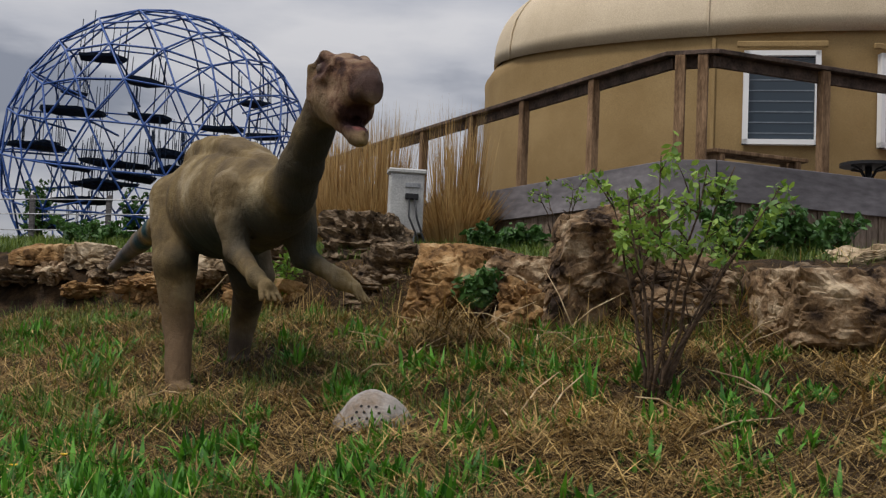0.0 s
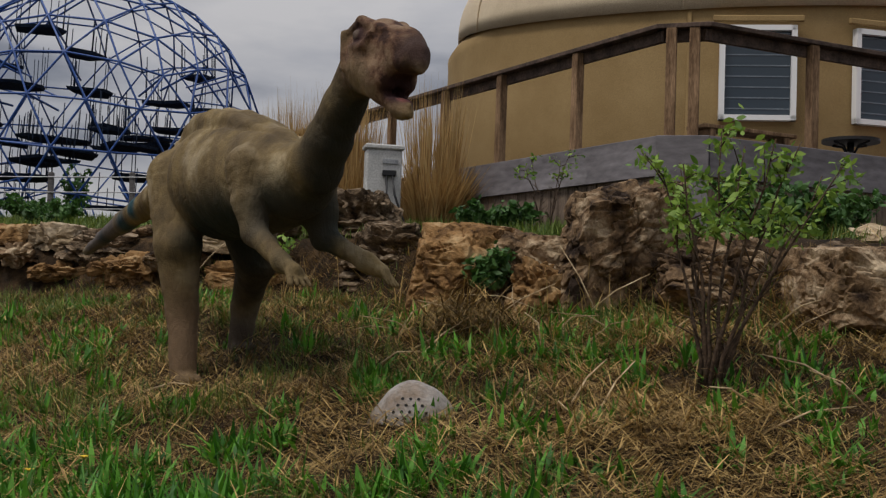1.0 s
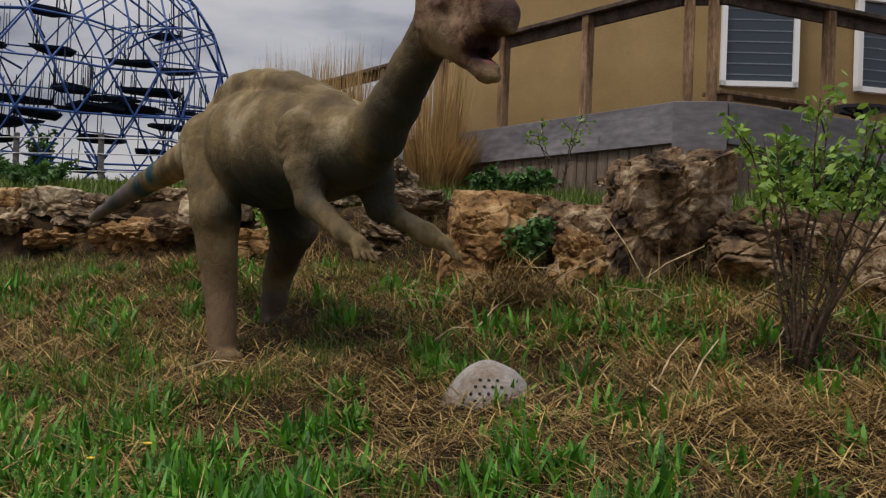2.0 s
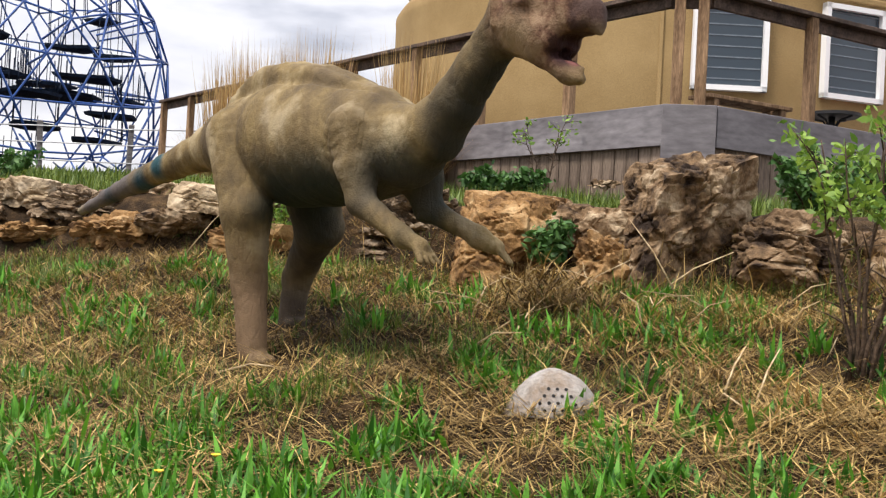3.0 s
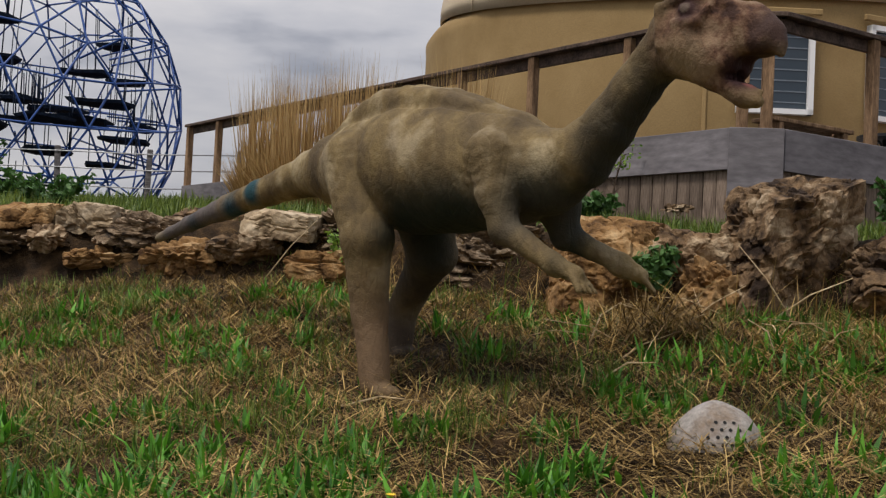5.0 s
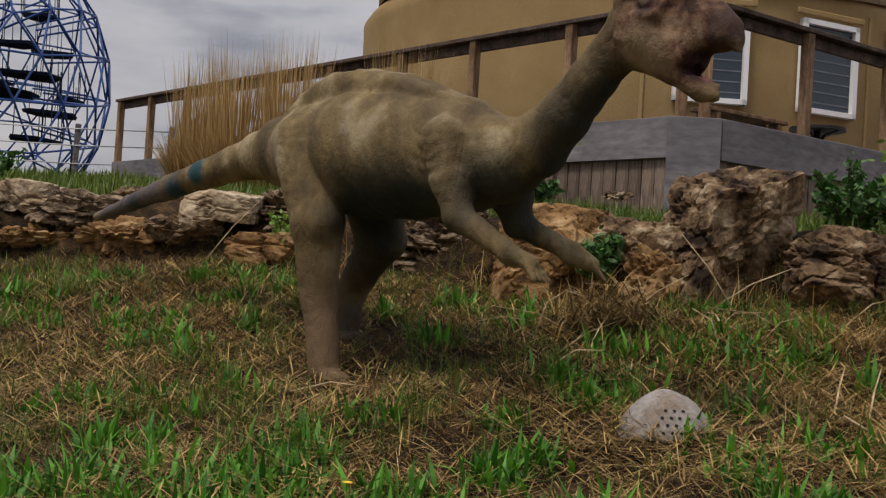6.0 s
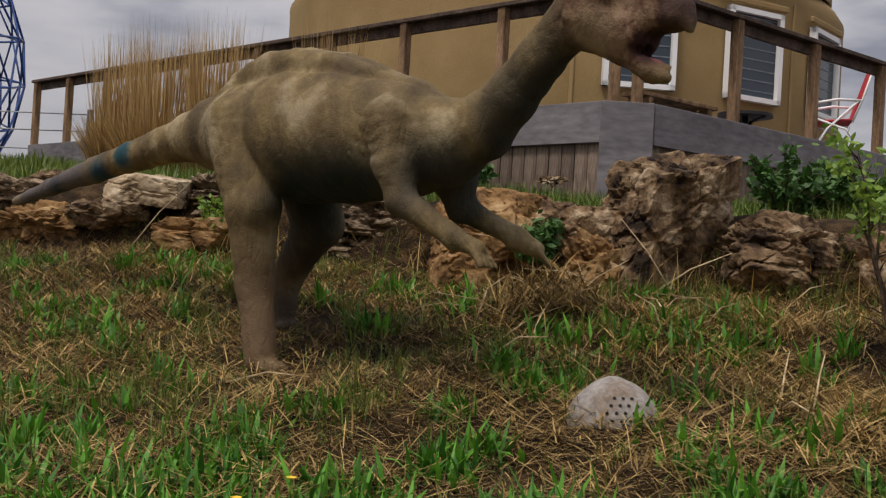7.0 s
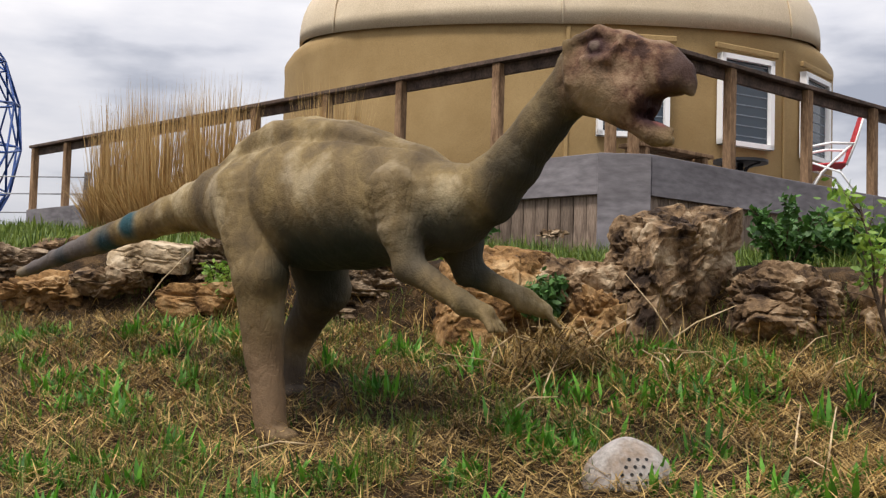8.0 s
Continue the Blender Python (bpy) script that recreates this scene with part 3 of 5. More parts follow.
def skin_material():
    m = bpy.data.materials.new("painted_and_shaded_dinosaur_skin")
    m.use_nodes = True
    n, l = m.node_tree.nodes, m.node_tree.links
    b = n["Principled BSDF"]
    co = n.new("ShaderNodeTexCoord").outputs["Object"]

    def noise_at(scale, detail=6, rough=0.6):
        t = n.new("ShaderNodeTexNoise")
        t.inputs["Scale"].default_value, t.inputs["Detail"].default_value, t.inputs["Roughness"].default_value = scale, detail, rough
        l.new(co, t.inputs["Vector"])
        return t.outputs["Fac"]

    def mix(fac, a, c, kind="MIX"):
        x = n.new("ShaderNodeMix")
        x.data_type, x.blend_type = "RGBA", kind
        for sock, v in ((x.inputs[0], fac), (x.inputs[6], a), (x.inputs[7], c)):
            if isinstance(v, (tuple, float)):
                sock.default_value = v
            else:
                l.new(v, sock)
        return x.outputs[2]

    def ball(center, r0, r1):
        """1 inside r0 of a place, falling to 0 at r1, with a ragged edge."""
        v = n.new("ShaderNodeVectorMath")
        v.operation = "DISTANCE"
        l.new(co, v.inputs[0])
        v.inputs[1].default_value = tuple(Vector(center) - foot_at)
        a = n.new("ShaderNodeMath")
        a.operation = "MULTIPLY_ADD"
        l.new(ragged, a.inputs[0])
        a.inputs[1].default_value = 0.25 * (r1 - r0) + 0.06 if r1 > 0.14 else 0.3 * (r1 - r0)
        l.new(v.outputs["Value"], a.inputs[2])
        r = n.new("ShaderNodeMapRange")
        r.inputs["From Min"].default_value, r.inputs["From Max"].default_value = r0, r1
        r.inputs["To Min"].default_value, r.inputs["To Max"].default_value = 1, 0
        l.new(a.outputs[0], r.inputs[0])
        return r.outputs[0]

    ragged = noise_at(9)
    ramp = n.new("ShaderNodeValToRGB")
    ramp.color_ramp.elements[0].position, ramp.color_ramp.elements[0].color = 0.34, (0.085, 0.062, 0.034, 1)
    ramp.color_ramp.elements[1].position, ramp.color_ramp.elements[1].color = 0.64, (0.27, 0.222, 0.145, 1)
    e = ramp.color_ramp.elements.new(0.5)
    e.color = (0.155, 0.114, 0.057, 1)
    l.new(noise_at(4.0), ramp.inputs[0])
    col = ramp.outputs[0]
    band = n.new("ShaderNodeMapping")
    band.inputs["Rotation"].default_value = (0, 0, radians(57))
    band.inputs["Scale"].default_value = (5.5, 0.8, 1.1)
    l.new(co, band.inputs[0])
    stripes = n.new("ShaderNodeTexNoise")
    stripes.inputs["Scale"].default_value, stripes.inputs["Detail"].default_value = 1.6, 4
    l.new(band.outputs[0], stripes.inputs["Vector"])
    s_ramp = n.new("ShaderNodeValToRGB")
    s_ramp.color_ramp.elements[0].position, s_ramp.color_ramp.elements[0].color = 0.38, (0.82, 0.79, 0.75, 1)
    s_ramp.color_ramp.elements[1].position, s_ramp.color_ramp.elements[1].color = 0.6, (1.14, 1.11, 0.98, 1)
    l.new(stripes.outputs["Fac"], s_ramp.inputs[0])
    col = mix(1.0, col, s_ramp.outputs[0], "MULTIPLY")
    h_ramp = n.new("ShaderNodeValToRGB")
    h_ramp.color_ramp.elements[0].position, h_ramp.color_ramp.elements[0].color = 0.42, (0.04, 0.019, 0.013, 1)
    h_ramp.color_ramp.elements[1].position, h_ramp.color_ramp.elements[1].color = 0.60, (0.20, 0.13, 0.08, 1)
    h_mid = h_ramp.color_ramp.elements.new(0.5)
    h_mid.color = (0.115, 0.06, 0.036, 1)
    l.new(noise_at(11, 5), h_ramp.inputs[0])
    head_col = h_ramp.outputs[0]
    col = mix(ball(hd(0.18, 0, -0.04), 0.24, 0.34), col, head_col)
    for s in (-1, 1):
        col = mix(ball(hd(0.08, s * 0.09, -0.13), 0.09, 0.19), col, (0.25, 0.175, 0.10, 1))
    col = mix(ball(hd(0.38, 0, -0.04), 0.09, 0.15), col, (0.05, 0.028, 0.022, 1))
    col = mix(ball(hd(0.02, 0, 0.17), 0.10, 0.19), col, (0.04, 0.021, 0.018, 1))
    col = mix(ball(hd(0.28, 0, -0.165), 0.065, 0.095), col, (0.03, 0.012, 0.012, 1))
    # neck front and lower chest: their shade put into the colour
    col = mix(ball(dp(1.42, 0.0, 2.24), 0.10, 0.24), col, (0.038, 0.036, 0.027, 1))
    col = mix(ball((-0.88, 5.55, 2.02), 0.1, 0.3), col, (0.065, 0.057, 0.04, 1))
    base = col
    # belly: dark green paint, deepened and widened to hold the shade under the body
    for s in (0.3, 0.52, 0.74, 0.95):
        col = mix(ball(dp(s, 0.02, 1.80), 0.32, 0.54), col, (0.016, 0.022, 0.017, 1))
    # throat and neck underside: shade painted in as a chain of dark patches
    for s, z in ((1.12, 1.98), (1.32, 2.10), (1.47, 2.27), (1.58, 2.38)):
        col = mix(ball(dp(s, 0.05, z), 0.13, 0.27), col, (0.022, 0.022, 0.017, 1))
    # near leg and arms get their own skin colour back over the dark belly
    for s, a, z, r0 in ((-0.02, -0.33, 2.2, 0.2), (0.12, -0.34, 1.95, 0.17), (0.15, -0.27, 1.68, 0.17), (0.93, -0.29, 2.12, 0.13), (0.98, -0.25, 1.95, 0.10), (1.12, -0.22, 1.82, 0.14), (1.22, 0.2, 1.83, 0.10), (1.36, 0.24, 1.78, 0.13)):
        col = mix(ball(dp(s, a, z), r0, r0 + 0.12), col, base)
    # far leg and foot a darker brown than the near leg
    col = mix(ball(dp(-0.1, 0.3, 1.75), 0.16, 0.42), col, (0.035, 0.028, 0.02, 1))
    col = mix(ball(dp(0.17, -0.2, 1.35), 0.2, 0.5), col, (0.135, 0.088, 0.05, 1))
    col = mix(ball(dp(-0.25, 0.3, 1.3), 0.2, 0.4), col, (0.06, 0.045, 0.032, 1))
    # chest underside between the arms, darkened in colour to give its shade
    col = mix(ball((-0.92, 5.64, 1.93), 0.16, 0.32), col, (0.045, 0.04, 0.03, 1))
    for s in (-1, 1):
        col = mix(ball(hd(0.10, s * 0.12, 0.065), 0.035, 0.075), col, (0.045, 0.022, 0.02, 1))
        col = mix(ball(hd(0.098, s * 0.122, 0.068), 0.016, 0.026), col, (0.105, 0.075, 0.058, 1))
    col = mix(ball(hd(0.30, 0, -0.205), 0.02, 0.042), col, (0.20, 0.075, 0.065, 1))
    col = mix(ball(dp(-1.95, 0, 2.0), 0.4, 0.62), col, (0.10, 0.085, 0.078, 1))
    col = mix(ball(dp(-1.17, -0.06, 2.15), 0.06, 0.12), col, (0.018, 0.055, 0.066, 1))
    col = mix(ball(dp(-1.42, -0.02, 2.05), 0.06, 0.14), col, (0.016, 0.045, 0.06, 1))
    col = mix(ball(dp(-1.9, 0.0, 1.98), 0.06, 0.16), col, (0.022, 0.035, 0.045, 1))
    col = mix(0.3, col, noise_at(26, 6), "OVERLAY")
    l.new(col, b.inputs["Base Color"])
    b.inputs["Roughness"].default_value = 0.8
    b.inputs["Specular IOR Level"].default_value = 0.2
    wave = n.new("ShaderNodeTexVoronoi")
    wave.inputs["Scale"].default_value = 120
    l.new(co, wave.inputs["Vector"])
    pleat = n.new("ShaderNodeMapping")
    pleat.inputs["Rotation"].default_value = (0, 0, radians(57))
    pleat.inputs["Scale"].default_value = (26, 6, 9)
    l.new(co, pleat.inputs[0])
    pleats = n.new("ShaderNodeTexVoronoi")
    pleats.feature = "DISTANCE_TO_EDGE"
    pleats.inputs["Scale"].default_value = 1.0
    l.new(pleat.outputs[0], pleats.inputs["Vector"])
    edge = n.new("ShaderNodeMapRange")
    edge.inputs["From Max"].default_value = 0.12
    edge.inputs["To Max"].default_value = 0.9
    l.new(pleats.outputs["Distance"], edge.inputs[0])
    rim = n.new("ShaderNodeMath")
    l.new(wave.outputs["Distance"], rim.inputs[0])
    l.new(edge.outputs[0], rim.inputs[1])
    add = n.new("ShaderNodeMath")
    l.new(rim.outputs[0], add.inputs[0])
    l.new(noise_at(85, 5), add.inputs[1])
    bp = n.new("ShaderNodeBump")
    bp.inputs["Strength"].default_value, bp.inputs["Distance"].default_value = 0.4, 0.004
    l.new(add.outputs[0], bp.inputs["Height"])
    l.new(bp.outputs[0], b.inputs["Normal"])
    return m


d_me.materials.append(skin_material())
dino = new("dinosaur_statue", d_me)
dino.location = foot_at
tagged(dino, "grey-brown painted dinosaur statue with open beak standing on the grass", "statue")


# ---- rocks ----
def rock(at, size, turn=0, tilt=(0, 0), boxy=0.6, seed=0, layers=0.0, material=None, label="", roughness=0.16, sub=5, cuts=20, taper=0.0, shear=0.0, dents=()):
    """A boulder: a rounded block split by random planes, then broken up by noise and, if asked, by layers."""
    r = np.random.default_rng(100 + seed)
    bm = bmesh.new()
    bmesh.ops.create_icosphere(bm, subdivisions=sub, radius=1.0)
    p = np.array([v.co[:] for v in bm.verts])
    cube = p / np.abs(p).max(1, keepdims=True)
    q = p * (1 - boxy) + cube * boxy
    for k in range(cuts):
        nrm = r.normal(0, 1, 3)
        nrm /= np.linalg.norm(nrm)
        over = q @ nrm - r.uniform(0.62, 0.96) * (1 + 0.25 * boxy)
        q = q - np.maximum(over, 0)[:, None] * nrm
    q = q * np.array(size) / 2 * 1.06
    rise = q[:, 2] / size[2]
    q[:, 0] = q[:, 0] * (1 - taper * rise) + shear * size[0] * rise
    q[:, 1] = q[:, 1] * (1 - taper * 0.6 * rise)
    for dx, dy, dz, dr, depth in dents:
        away = np.linalg.norm(q - np.array((dx, dy, dz)), axis=1)
        q = q + np.array((0.0, 1.0, 0.15)) * (depth * np.clip(1.6 - away / dr, 0, 1) ** 0.7)[:, None]
    o = q + seed * 7.3
    # broken blocks: each cell of a loose lattice stands in or out, with a cleft along its rim
    seeds = r.uniform(-0.55, 0.55, (26, 3)) * np.array(size) * 1.15
    warp = np.stack([fbm(o, 4.0, seed + 11 + k, 2) - 0.5 for k in range(3)], 1) * 0.16
    stretch = np.array([1.0, 1.0, 1.7 if layers else 1.25])
    far = np.linalg.norm(((q + warp)[:, None, :] - seeds[None]) * stretch, axis=2)
    order = np.argsort(far, 1)
    f1 = np.take_along_axis(far, order[:, :1], 1)[:, 0]
    f2 = np.take_along_axis(far, order[:, 1:2], 1)[:, 0]
    step = r.uniform(-1, 0.6, 26)[order[:, 0]]
    cleft = np.clip(1 - (f2 - f1) / 0.035, 0, 1)
    big = fbm(o, 3.0, seed, 3) - 0.5
    fine = fbm(o * np.array([1, 1, 2.4]), 15, seed + 3, 4) - 0.5
    pits = np.clip(vnoise(o * np.array([1, 1, 1.5]), 17, seed + 7) - 0.66, 0, 1)
    ridge = np.abs(fbm(o * np.array([1, 1, 2.0]), 6, seed + 5, 3) - 0.5) * 2
    grow_by = big * roughness * 0.35 + fine * roughness * 0.24 - np.maximum(0.10 - ridge, 0) * roughness * 2.0 + step * roughness * 0.19 - cleft * roughness * 0.26 - pits * roughness * 0.5
    if layers:
        lev = (q[:, 2] + (vnoise(o, 1.5, seed) - 0.5) * 0.07) / (layers * 0.75)
        row = np.floor(lev).astype(np.int64)
        grow_by = grow_by + (hash3(row, row * 0, row * 0 + 5, seed) - 0.5) * 0.085
        gap = np.abs(lev - row - 0.5) * 2
        grow_by = grow_by - np.maximum(gap - 0.6, 0) * 0.26 * (vnoise(o, 6, seed + 9) > 0.36) - np.clip(vnoise(o * np.array([1, 1, 2.2]), 20, seed + 2) - 0.58, 0, 1) * 0.16
    q = q + p * grow_by[:, None]
    for v, c in zip(bm.verts, q):
        v.co = c
    for f in bm.faces:
        f.smooth = True
    ob = part("rock", bm, material or M_ROCK)
    ob.data.set_sharp_from_angle(angle=radians(24))
    ob.matrix_world = pose(at[0], at[1], at[2], tilt[0], tilt[1], turn)
    return tagged(ob, label or "rough tan limestone boulder in the retaining wall", "rock", "rocks of the low wall")


rock((0.90, 7.1, 1.98), (0.76, 0.56, 0.76), 8, (4, -13), 0.88, 64, 0, M_ROCK, "tall upright tan limestone boulder with dark hollow", 0.16, 6, 9, 0.45, 0.30, ((-0.12, -0.28, 0.10, 0.12, 0.055), (-0.18, -0.3, -0.22, 0.13, 0.06)))
rock((0.36, 7.4, 1.80), (0.66, 0.52, 0.54), -18, (0, 6), 0.92, 2, 0, M_ROCK, "", 0.15, 6, 8)
rock((-0.08, 7.5, 1.80), (0.62, 0.58, 0.60), -25, (0, 3), 0.94, 3, 0, M_ROCK_GOLD, "ochre limestone boulder with pale top", 0.10, 6, 7)
rock((0.38, 7.02, 1.70), (0.30, 0.3, 0.45), 25, (0, 10), 0.45, 4, 0, M_ROCK_GOLD, "small ochre boulder leaning on the wall")
rock((0.66, 7.15, 1.72), (0.34, 0.4, 0.5), 15, (0, 0), 0.6, 31, 0, M_ROCK_DARK, "dark limestone boulder in the wall")
rock((1.46, 6.75, 1.80), (0.86, 0.58, 0.54), 4, (0, 8), 0.85, 5, 0, M_ROCK, "low rough limestone boulder with crumbling face", 0.17, 6)
rock((1.92, 6.6, 1.74), (0.55, 0.5, 0.44), 24, (0, 12), 0.8, 35, 0, M_ROCK_DARK, "low rough limestone boulder with crumbling face", 0.22)
rock((2.2, 6.2, 1.69), (1.05, 0.8, 0.56), 8, (2, -2), 0.93, 6, 0, M_ROCK, "large square limestone block with flat pale top", 0.1, 6, 5)
rock((2.55, 6.75, 2.08), (0.8, 0.5, 0.2), 0, (0, 0), 0.7, 7, 0, M_ROCK_PALE, "flat pale limestone slab lying on the blocks")
rock((-0.85, 9.1, 2.13), (0.70, 0.6, 0.72), -20, (0, 0), 0.88, 8, 0.075, M_ROCK_DARK, "stack of thin pitted grey limestone layers", cuts=6)
rock((-0.55, 8.4, 1.82), (0.95, 0.7, 0.66), -38, (0, 0), 0.7, 9, 0.1, M_ROCK_DARK, "dark layered pitted limestone boulder", sub=6)
rock((-1.58, 8.9, 1.77), (0.62, 0.44, 0.22), -20, (0, 0), 0.93, 10, 0, M_ROCK_GOLD, "brown rectangular limestone block", 0.09, cuts=4)
rock((-1.52, 9.2, 2.02), (0.48, 0.45, 0.36), -8, (0, 0), 0.8, 19, 0.08, M_ROCK_DARK, "dark layered limestone boulder")
rock((-1.98, 9.2, 2.065), (0.5, 0.5, 0.19), -16, (4, 5), 0.93, 11, 0, M_ROCK_PALE, "flat ochre slab with pale flat top", 0.06, cuts=5)
# dark boulder added in place of the shaded hollow below the overhang
rock((-2.02, 9.35, 1.70), (0.6, 0.4, 0.3), -15, (0, 0), 0.8, 12, 0.1, M_ROCK_DARK, "dark limestone boulder standing for the shaded hollow under a slab", 0.18)
rock((-2.26, 9.2, 1.87), (0.54, 0.46, 0.22), -14, (0, 5), 0.85, 38, 0, M_ROCK, "overhanging tan limestone boulder with dark hollow below", 0.14, cuts=8)
rock((-2.68, 9.38, 1.79), (0.58, 0.46, 0.30), -10, (0, -4), 0.8, 13, 0, M_ROCK_GOLD, "rough ochre limestone boulder in the wall", 0.17, cuts=10)
rock((-2.5, 9.85, 2.1), (0.62, 0.5, 0.22), -5, (0, 0), 0.9, 14, 0, M_ROCK, "reddish flat limestone slab behind the wall", 0.09, cuts=5)
rock((-3.05, 9.68, 1.97), (0.64, 0.46, 0.28), -12, (0, 4), 0.8, 15, 0.07, M_ROCK_DARK, "dark layered limestone boulder")
rock((-3.3, 9.6, 1.76), (0.6, 0.4, 0.22), 6, (0, 0), 0.7, 16, 0, M_ROCK_GOLD)
rock((-3.47, 9.95, 2.06), (0.52, 0.46, 0.26), -12, (0, 5), 0.88, 39, 0, M_ROCK_PALE, "pale block-shaped limestone boulder in the wall", 0.11, cuts=6)
rock((-3.74, 9.75, 1.89), (0.36, 0.36, 0.22), -14, (0, 0), 0.6, 36, 0, M_ROCK, "small reddish limestone boulder under the blocks")
rock((-4.2, 9.85, 1.85), (0.62, 0.4, 0.22), -10, (0, 0), 0.75, 40, 0.07, M_ROCK_DARK, "grey layered limestone slab low in the wall")
rock((-4.0, 10.2, 2.07), (0.52, 0.46, 0.2), -10, (0, -3), 0.94, 17, 0, M_ROCK_GOLD, "flat tan rectangular limestone block", 0.07, cuts=4)
rock((-4.9, 10.3, 1.98), (0.75, 0.5, 0.28), -8, (0, 0), 0.6, 18, 0, M_ROCK)
rock((-5.6, 10.5, 1.95), (0.7, 0.5, 0.28), -8, (0, 0), 0.6, 37, 0, M_ROCK_GOLD)
rock((3.4, 6.0, 1.95), (1.1, 0.7, 0.6), 4, (0, 0), 0.7, 20, 0, M_ROCK)
rock((0.95, 9.3, 2.36), (0.3, 0.2, 0.14), 4, (0, 0), 0.4, 21, 0, M_ROCK, "small pale stone in the grass by the deck")

# ---- rock speaker ----
SPK = Vector((-0.27, 5.16, 1.03))
bm = bmesh.new()
bmesh.ops.create_icosphere(bm, subdivisions=5, radius=1.0)
p = np.array([v.co[:] for v in bm.verts])
lump = 1 + (fbm(p + 3.1, 1.3, 41, 2) - 0.5) * 0.26 - 0.07 * np.clip(-p[:, 0] - 0.35, 0, 1) * (p[:, 2] > 0.3)
q = p * np.array([0.2, 0.17, 0.24]) * lump[:, None]
for v, c in zip(bm.verts, q):
    v.co = c
    v.co.z = max(v.co.z, -0.06)
for f in bm.faces:
    f.smooth = True
speaker = part("rock_speaker", bm, M_PALE_STONE)
speaker.location = SPK
tagged(speaker, "pale grey rock-shaped garden loudspeaker with drilled holes", "speaker")
tree_bm = bmesh.new()
tree_bm.from_mesh(speaker.data)
from mathutils.bvhtree import BVHTree
shell = BVHTree.FromBMesh(tree_bm)
face_dir = Vector((-0.05, -0.9, 0.48)).normalized()
face_x = Vector((0.93, -0.05, 0)).normalized()
face_y = face_dir.cross(face_x) * -1
if face_y.z < 0:
    face_y = -face_y
hole_bm = bmesh.new()
bmesh.ops.create_circle(hole_bm, cap_ends=True, segments=12, radius=0.007)
hole_me = bpy.data.meshes.new("hole")
hole_bm.to_mesh(hole_me)
hole_bm.free()
hole_me.materials.append(M_HOLE)
for r in range(-3, 4):
    for c in range(-3, 4):
        x, y = (c + 0.5 * (r % 2)) * 0.033, r * 0.029
        if x * x + y * y > 0.085 ** 2:
            continue
        start = face_dir * 0.5 + face_x * x + face_y * (y + 0.055)
        hit, nor, _, _ = shell.ray_cast(start, -face_dir)
        if hit:
            ob = new("hole", hole_me)
            ob.parent = speaker
            ob.matrix_local = Matrix.Translation(hit + nor * 0.002) @ nor.to_track_quat("Z", "Y").to_matrix().to_4x4()
tree_bm.free()


# ---- grass and straw ----
rng = np.random.default_rng(7)


def blades(name, x, y, z, height, width, lean, material, label, curl=0.6, heading=None, category="grass"):
    """Curved blades, three faces each, in one mesh."""
    n = len(x)
    a = rng.uniform(0, 2 * np.pi, n) if heading is None else heading
    d = np.stack([np.cos(a), np.sin(a), np.zeros(n)], 1)
    s = np.stack([-np.sin(a), np.cos(a), np.zeros(n)], 1)
    root = np.stack([x, y, z], 1)
    upv = np.array([0, 0, 1.0])
    l1, l2 = lean, lean * (1 + curl)
    mid = root + (d * np.sin(l1)[:, None] + upv * np.cos(l1)[:, None]) * (height * 0.5)[:, None]
    tip = mid + (d * np.sin(l2)[:, None] + upv * np.cos(l2)[:, None]) * (height * 0.5)[:, None]
    w = (s * width[:, None]) / 2
    verts = np.stack([root - w * 0.7, root + w * 0.7, mid + w, mid - w, tip], 1).reshape(-1, 3)
    base = np.arange(n) * 5
    quads = np.stack([base, base + 1, base + 2, base + 3], 1).tolist()
    tris = np.stack([base + 3, base + 2, base + 4], 1).tolist()
    return tagged(raw(name, verts.tolist(), quads + tris, material), label, category, kind="stuff")


def scatter(n, x0, x1, y0, y1, keep):
    x, y = rng.uniform(x0, x1, n), rng.uniform(y0, y1, n)
    p = np.stack([x, y, x * 0], 1)
    ok = keep(x, y, p) > rng.uniform(0, 1, n)
    return x[ok], y[ok]


def wall_gap(x, y):
    return y - np.interp(x, WALL_X, WALL_Y)


FEET = (dp(0.28, -0.19, 0), dp(-0.2, 0.30, 0))


def trodden(x, y):
    """0 on the bare earth round the statue's feet, 1 away from it."""
    d = np.minimum.reduce([np.hypot(x - f.x, y - f.y) for f in FEET])
    return np.clip((d - 0.16) / 0.2, 0, 1)


def green_share(x, y, p):
    patch = np.clip((fbm(p, 1.3, 21) - 0.46) * 7, 0, 1)
    lush = np.exp(-(((x + 0.9) / 1.1) ** 2 + ((y - 4.55) / 0.55) ** 2)) * 0.9 + np.exp(-(((x + 2.6) / 0.8) ** 2 + ((y - 5.4) / 1.0) ** 2)) * 0.5
    dry = np.exp(-(((x - 1.1) / 0.8) ** 2 + ((y - 4.9) / 0.9) ** 2)) * 0.75
    under = (wall_gap(x, y) < 0.06) | (wall_gap(x, y) > 0.35)
    slope = np.where(y > 5.2, 0.40, 0.5) * patch
    return np.clip(slope + lush * patch * 0.8 + 0.12 - dry, 0, 1) * under * trodden(x, y)


def tufts(cx, cy, count, radius):
    x = (cx[:, None] + rng.normal(0, radius, (len(cx), count))).ravel()
    y = (cy[:, None] + rng.normal(0, radius, (len(cx), count))).ravel()
    size = np.repeat(rng.uniform(0.6, 1.35, len(cx)), count)
    return x, y, size


